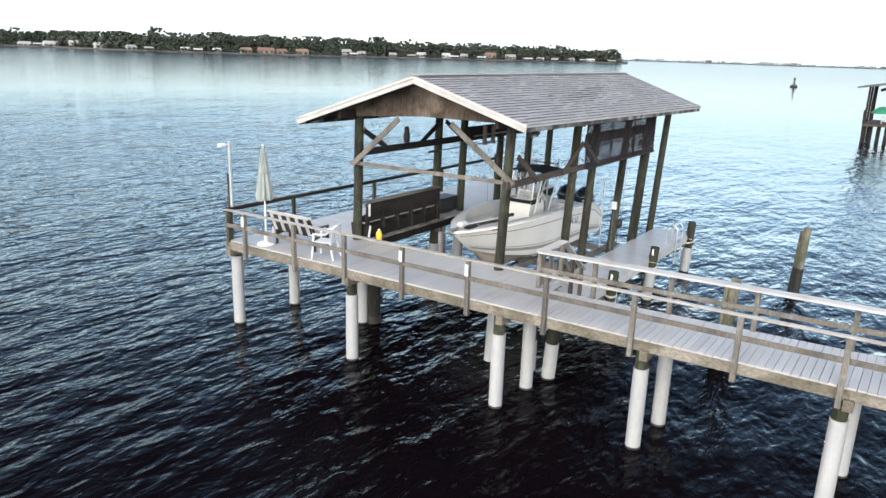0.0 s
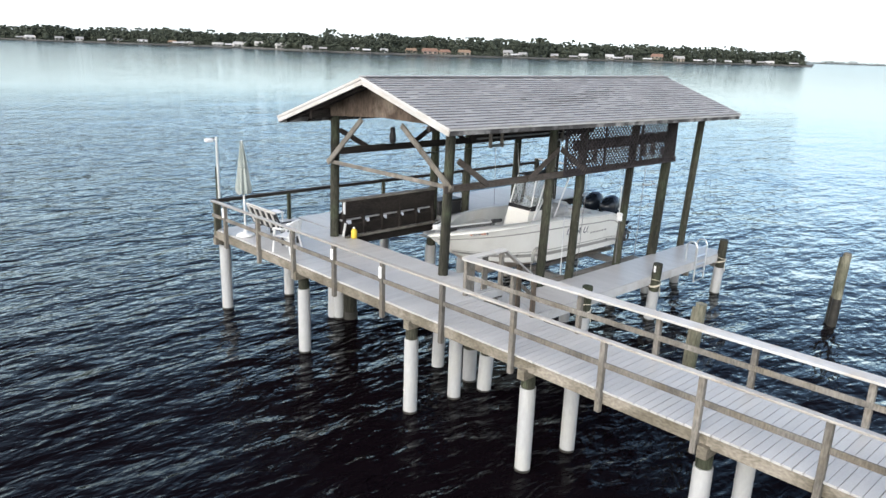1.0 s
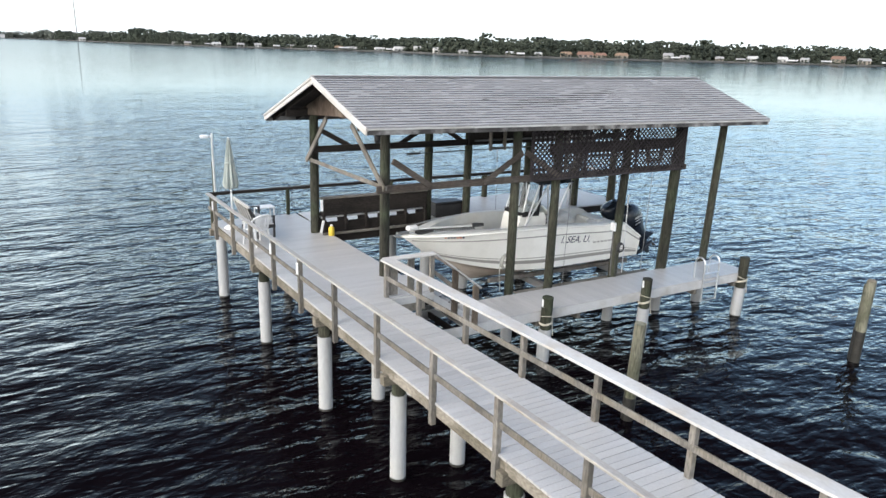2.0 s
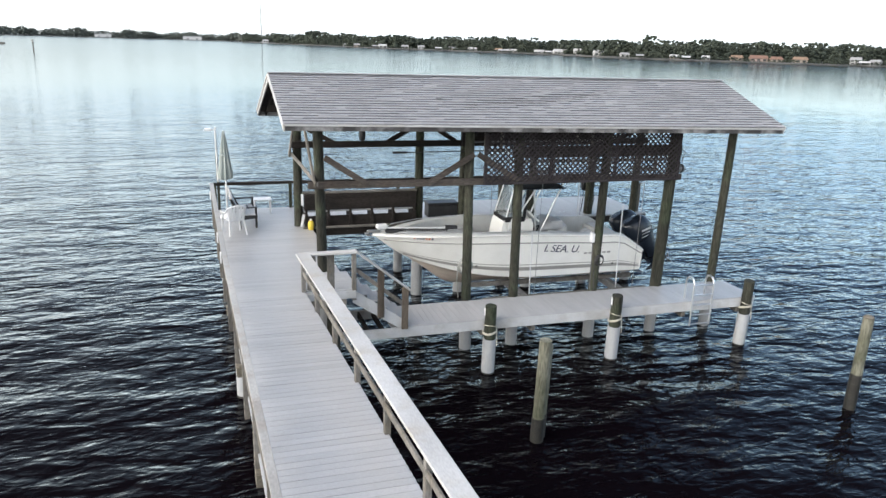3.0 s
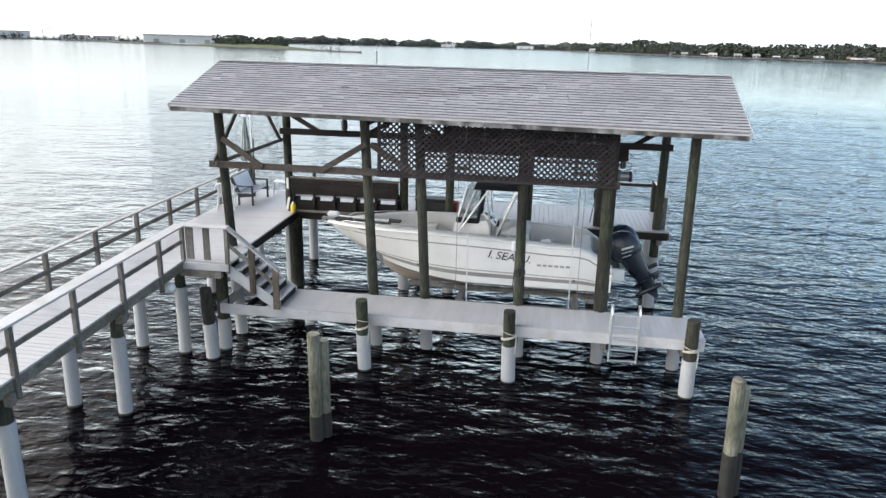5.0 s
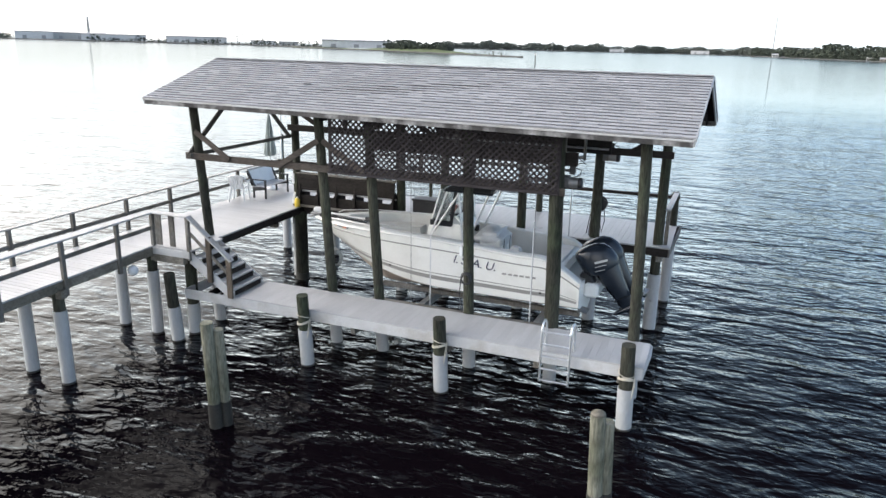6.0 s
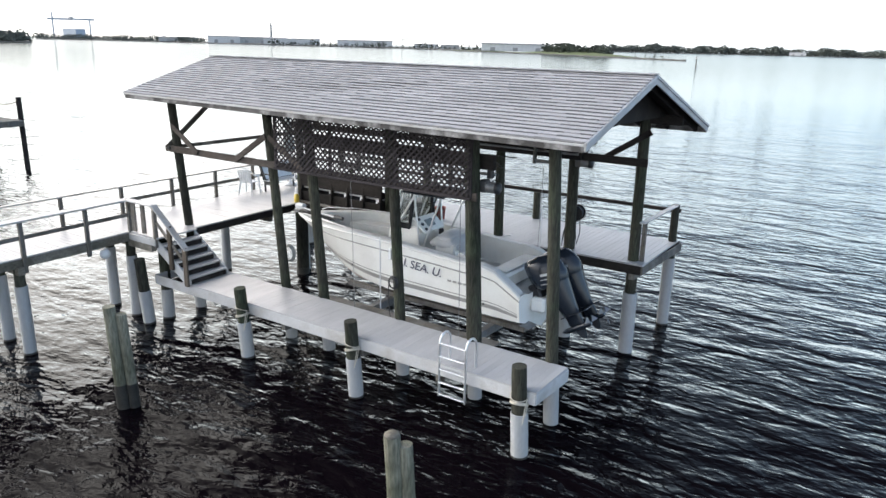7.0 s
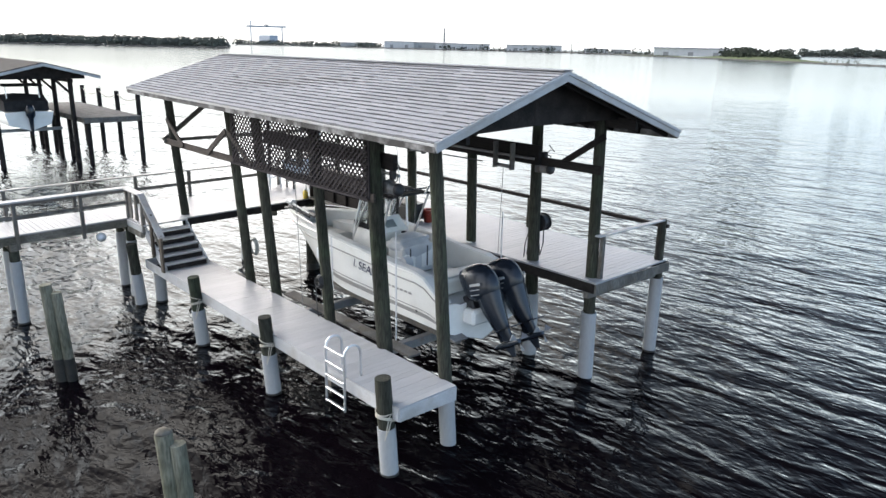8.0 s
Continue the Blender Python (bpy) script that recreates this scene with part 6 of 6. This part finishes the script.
part("mast", Geo().cyl(c, c + Vector((0, 0, 15)), 0.8, 0.8, 8), WALLS["grey"], crane)
part("jib", Geo().beam(c + Vector((-3, 0, 14)), c + Vector((13, 6, 19)), 1.2, 1.2), WALLS["grey"], crane)

# navigation marks
mark = thing("channel_marker", tuple(polar(-13.45, 380)), "timber channel marker pile with a small sign", "channel marker")
c = polar(-13.45, 380)
part("pile", Geo().cyl(c + Vector((0, 0, -1)), c + Vector((0, 0, 4.6)), 0.32, 0.28, 8), GREYWOOD, mark)
part("sign", Geo().box(c + Vector((0, -0.4, 4.2)), (1.1, 0.08, 1.1)), WALLS["grey"], mark)
buoy = thing("buoy", (257.8, 37.4, 0), "small dark navigation buoy with a topmark", "buoy")
part("float", Geo().lathe([(0.2, -0.5), (1.1, -0.3), (1.2, 0.3), (0.9, 0.7), (0.3, 0.8)], (257.8, 37.4, 0), 14), BLACKPLASTIC, buoy)
part("cage", Geo().cyl((257.8, 37.4, 0.7), (257.8, 37.4, 2.4), 0.35, 0.2, 8), BLACKPLASTIC, buoy)
part("topmark", Geo().lathe([(0.0, 2.3), (0.5, 2.4), (0.45, 2.9), (0.0, 3.1)], (257.8, 37.4, 0), 10), GREYWOOD, buoy)

# ---------------------------------------------------------------- neighbouring boathouses
nb = thing("neighbour_boathouse", (-28, 3.5, 0), "dark timber boathouse with a brown gable roof on the next pier", "boathouse")
AY, AZ = 3.5, 5.98
for sg, ye, ze in ((-1, 0.35, 5.22), (1, 6.55, 5.22)):
    part("roof", Geo().slab([(-22.2, AY, AZ), (-22.2, ye, ze), (-34.5, ye, ze), (-34.5, AY, AZ)], 0.10), DARKWOOD, nb, "dark brown roof slope")
    part("rake_board", Geo().beam((-22.2, AY, AZ - 0.03), (-22.2, ye, ze - 0.03), 0.05, 0.16), TRIM, nb, "white rake board")
part("gable_board", Geo().slab([(-23.1, 1.3, 5.10), (-23.1, 5.9, 5.10), (-23.1, 5.9, 5.36), (-23.1, AY, AZ - 0.05), (-23.1, 1.3, 5.42)], 0.04, (1, 0, 0)), DARKWOOD, nb)
for x in (-23.3, -26.8, -30.2, -33.8):
    for y in (1.0, 5.1):
        part("post", Geo().cyl((x, y, -0.8), (x, y, 5.3), 0.15, 0.13, 12, 0.04, 4, int(x * 7 + y)), DARKWOOD, nb)
    part("brace", Geo().beam((x, 5.1, 4.2), (x, 4.2, 5.15), 0.05, 0.14), DARKWOOD, nb)
part("beam", Geo().beam((-23.3, 5.25, 4.95), (-33.8, 5.25, 4.95), 0.08, 0.22), DARKWOOD, nb)
nd = thing("neighbour_dock", (-28, 7, 2.8), "grey timber dock with dark piles on the next pier", "dock", kind="structure")
part("deck", Geo().box((-28.2, 6.95, 2.82), (12.4, 3.4, 0.06)), GREYWOOD, nd)
for y in (5.3, 8.6):
    part("edge_board", Geo().beam((-34.4, y, 2.66), (-22.0, y, 2.66), 0.06, 0.28), GREYWOOD, nd)
part("edge_board", Geo().beam((-22.0, 5.3, 2.66), (-22.0, 8.6, 2.66), 0.06, 0.28), GREYWOOD, nd)
tops = [-22.4, -26.2, -29.8, -33.4]
for k, x in enumerate(tops):
    part("pile", Geo().cyl((x, 8.7, -0.8), (x, 8.7, 4.12), 0.15, 0.14, 12, 0.04, 4, k), DARKWOOD, nd)
    part("pile", Geo().cyl((x, 5.6, -0.8), (x, 5.6, 2.7), 0.14, 0.14, 12, 0.04, 4, k + 9), DARKWOOD, nd)
for a, b in zip(tops[:-1], tops[1:]):
    part("rope", Geo().tube([(a + (b - a) * i / 8, 8.7, 3.95 - 0.35 * math.sin(math.pi * i / 8)) for i in range(9)], 0.03, 5), ROPE, nd)
part("walkway", Geo().box((-29.0, -14, 2.82), (1.8, 30, 0.08)), GREYWOOD, nd)
for y in range(-26, 2, 4):
    for dx in (-0.8, 0.8):
        part("pile", Geo().cyl((-29 + dx, y, -0.8), (-29 + dx, y, 2.8), 0.14, 0.14, 10), DARKWOOD, nd)
nboat = thing("motor_boat", (-28, 3.1, 2.1), "white motor boat under a dark canvas cover", "boat")
part("hull", Geo().loft([[Vector((x, 3.1 - w, 3.05)), Vector((x, 3.1 - w * 0.85, 2.3)), Vector((x, 3.1, 1.95)), Vector((x, 3.1 + w * 0.85, 2.3)), Vector((x, 3.1 + w, 3.05)), Vector((x, 3.1, 3.1))] for x, w in ((-25.0, 1.35), (-28, 1.4), (-30.5, 1.1), (-32.2, 0.15))]), GELCOAT, nboat)
part("cover", Geo().loft([[Vector((x, 3.1 - w, 3.08)), Vector((x, 3.1 - w, 3.08 + h)), Vector((x, 3.1, 3.2 + h)), Vector((x, 3.1 + w, 3.08 + h)), Vector((x, 3.1 + w, 3.08))] for x, w, h in ((-25.4, 1.2, 0.55), (-26.5, 1.25, 0.9), (-28.5, 1.2, 0.8), (-30.5, 0.8, 0.2))], smooth=False), CANVAS, nboat, "dark canvas cover")
part("top", Geo().box((-26.6, 3.1, 4.6), (1.9, 2.2, 0.10), ch=0.03), CANVAS, nboat)
for sy in (-0.9, 0.9):
    part("top_post", Geo().cyl((-25.9, 3.1 + sy, 3.1), (-26.1, 3.1 + sy, 4.6), 0.03, 0.03, 6), ALU, nboat)
part("outboard", Geo().loft([[Vector((-24.75 + 0.3 * w * math.cos(a), 3.1 + 0.28 * w * math.sin(a), z)) for a in [2 * math.pi * i / 12 for i in range(12)]] for z, w in ((1.7, 0.2), (2.1, 0.35), (2.7, 0.5), (2.9, 0.95), (3.3, 1.0), (3.5, 0.6))]), BLACKPAINT, nboat, "dark outboard motor")
part("lift_beam", Geo().beam((-26, 1.0, 1.9), (-26, 5.1, 1.9), 0.14, 0.2), STEEL, nb)
for ob in (nb, nd, nboat):
    ob.location += Vector((-3.0, 0.7, 0.0))

eb = thing("neighbour_boathouse", (75, -6, 0), "distant timber boathouse with a dark roof on thin posts", "boathouse")
part("roof", Geo().slab([(69.5, 0.5, 5.45), (80.0, 0.5, 5.45), (80.0, -6, 6.5), (69.5, -6, 6.5)], 0.14).slab([(69.5, -6, 6.5), (80.0, -6, 6.5), (80.0, -11.5, 5.5), (69.5, -11.5, 5.5)], 0.14), DARK_SHINGLE, eb, "dark grey-brown roof")
for x in (71.2, 74, 77, 79.4):
    for y in (-0.5, -10.5):
        part("post", Geo().cyl((x, y, -0.8), (x, y, 5.6), 0.11, 0.10, 8), DARKWOOD, eb)
part("deck", Geo().box((74, -2.2, 1.85), (8, 3.4, 0.2)), GABLE, eb, "red-brown deck")
part("beam", Geo().beam((71, -1.5, 5.3), (79.5, -1.5, 5.3), 0.1, 0.25), DARKWOOD, eb)
part("dock_pile", Geo().cyl((70.4, -0.7, -0.8), (70.2, -0.5, 3.3), 0.17, 0.15, 8), DARKWOOD, eb)
for y in (-1.2, -1.9, -2.6):
    part("pile", Geo().cyl((71.0, y, -0.8), (71.0, y, 2.0), 0.19, 0.19, 8), DARKWOOD, eb)
GREEN = mat("green_cloth", (0.03, 0.16, 0.10), (0.04, 0.20, 0.13), 0.8, 2, 30, bump=0.1, grain=0.1)
part("green_cover", Geo().loft([[Vector((71.6 + 1.3 * u * math.cos(a), -1.9 + 1.0 * u * math.sin(a), z)) for a in [2 * math.pi * i / 12 for i in range(12)]] for z, u in ((3.0, 1.0), (3.35, 0.75), (3.6, 0.4), (3.7, 0.05))]), GREEN, eb, "green cloth cover")
part("white_rail", Geo().beam((71.0, -1.9, 2.75), (71.0, -4.0, 2.75), 0.08, 0.08).beam((71.0, -1.9, 2.3), (71.0, -4.0, 2.3), 0.08, 0.08).beam((71, -2.0, 1.9), (71, -2.0, 2.75), 0.08, 0.08).beam((71, -3.0, 1.9), (71, -3.0, 2.75), 0.08, 0.08), TRIM, eb)
state["spread"] = True

# ---------------------------------------------------------------- planks and shingles, last
random.seed(11)
cells, y = [], S0 + 0.07
while y < -0.46:
    cells.append(((xw(y) + xe(y)) / 2, y, DK, xe(y) - xw(y) + 0.06))
    y += 0.143
planks(walkway, cells, "x", 0.143, gap=0.008, ch=0.003)
cells, y = [], -0.375
while y < 8.15:
    right = 1.46 if y < 0.9 else 1.29
    cells.append(((-1.35 + right) / 2, y, DK, right + 1.35))
    y += 0.143
planks(deck_w, cells, "x", 0.143, gap=0.003, ch=0.0015, drop=0.003)
cells, x = [], 1.37
while x < 12.3:
    cells.append((x, 6.71, DK, 2.92))
    x += 0.143
planks(deck_n, cells, "y", 0.143, gap=0.002, ch=0.001, drop=0.002)
cells, x = [], 2.36
while x < 12.58:
    cells.append((x, 0.305, FD, 1.35))
    x += 0.143
planks(finger, cells, "y", 0.143, gap=0.002, ch=0.001, drop=0.002)

# shingles: tabs in courses, the lowest courses of the slip side one by one
EXPO = 0.150
len_s = math.hypot(RZ - ZS, RY)
len_n = math.hypot(RZ - ZN, EN - RY)


def course_tabs(side):
    n = int((len_s if side == "s" else len_n) / EXPO)
    for c in range(n + 1):
        x = -0.03 - random.uniform(0, 0.25)
        while x < 13.03:
            w = random.choice((0.22, 0.31, 0.31, 0.36))
            a, b = max(x, -0.03), min(x + w - 0.006, 13.03)
            if b - a > 0.04:
                yield c, a, b
            x += w


def tab(geo, side, c, a, b, lift):
    total, z_e, y_e, sg = (len_s, ZS, 0.0, 1) if side == "s" else (len_n, ZN, EN, -1)
    t0 = max(c * EXPO - 0.03 - random.uniform(-0.008, 0.014), -0.035)
    t1 = min(t0 + EXPO + 0.05, total)
    if t1 - t0 < 0.03:
        return
    k = (RZ - z_e) / total
    h = math.sqrt(1 - k * k) * sg

    def at(x, t, up):
        return (x, y_e + h * t - k * sg * up, z_e + k * t + abs(h) * up)
    lo, hi = -0.015, 0.024 + lift
    vs = [at(a, t0, lo), at(b, t0, lo), at(b, t1, lo - 0.004), at(a, t1, lo - 0.004), at(a, t0, hi), at(b, t0, hi), at(b, t1, -0.004), at(a, t1, -0.004)]
    geo.add(vs, [(0, 3, 2, 1), (4, 5, 6, 7), (0, 1, 5, 4), (1, 2, 6, 5), (2, 3, 7, 6), (3, 0, 4, 7)])


random.seed(21)
rest = Geo()
for side in "sn":
    for c, a, b in course_tabs(side):
        lift = random.choice((0, 0, 0.003, 0.006))
        if side == "s" and c < 7:
            one = Geo()
            tab(one, side, c, a, b, lift)
            if one.f:
                part("shingle", one, SHINGLE, roof)
        else:
            tab(rest, side, c, a, b, lift)
tagged(part("shingles", rest, SHINGLE, roof, "grey weathered asphalt shingles"), kind="stuff")
# a thin dark strip at each butt stands for the course's shadow line
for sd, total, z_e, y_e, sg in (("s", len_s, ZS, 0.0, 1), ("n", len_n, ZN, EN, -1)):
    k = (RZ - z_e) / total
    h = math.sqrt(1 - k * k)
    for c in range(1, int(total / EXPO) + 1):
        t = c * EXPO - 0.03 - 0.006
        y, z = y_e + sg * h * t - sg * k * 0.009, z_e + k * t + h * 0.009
        part("shingle_edge", Geo().box(((-0.03 + 13.03) / 2, y, z), (13.06, 0.011, 0.022), Matrix.Rotation(sg * math.asin(k), 4, "X"), 0.002), DARK_SHINGLE, roof, "dark butt strip painting the shadow line of a shingle course")
i = 0
while i < 13.0:
    part("ridge_cap", Geo().beam((max(i - 0.03, -0.03), RY, RZ + 0.012), (min(i + 0.3, 13.03), RY, RZ + 0.018), 0.26, 0.02, 0.004), SHINGLE, roof)
    i += 0.3
part("torn_shingle", Geo().box((3.85, 1.38, roof_z(1.38) + 0.035), (0.17, 0.09, 0.02), Matrix.Rotation(math.atan2(RZ - ZS, RY) - 0.15, 4, "X"), 0.004), DARK_SHINGLE, roof, "dark lifted shingle")
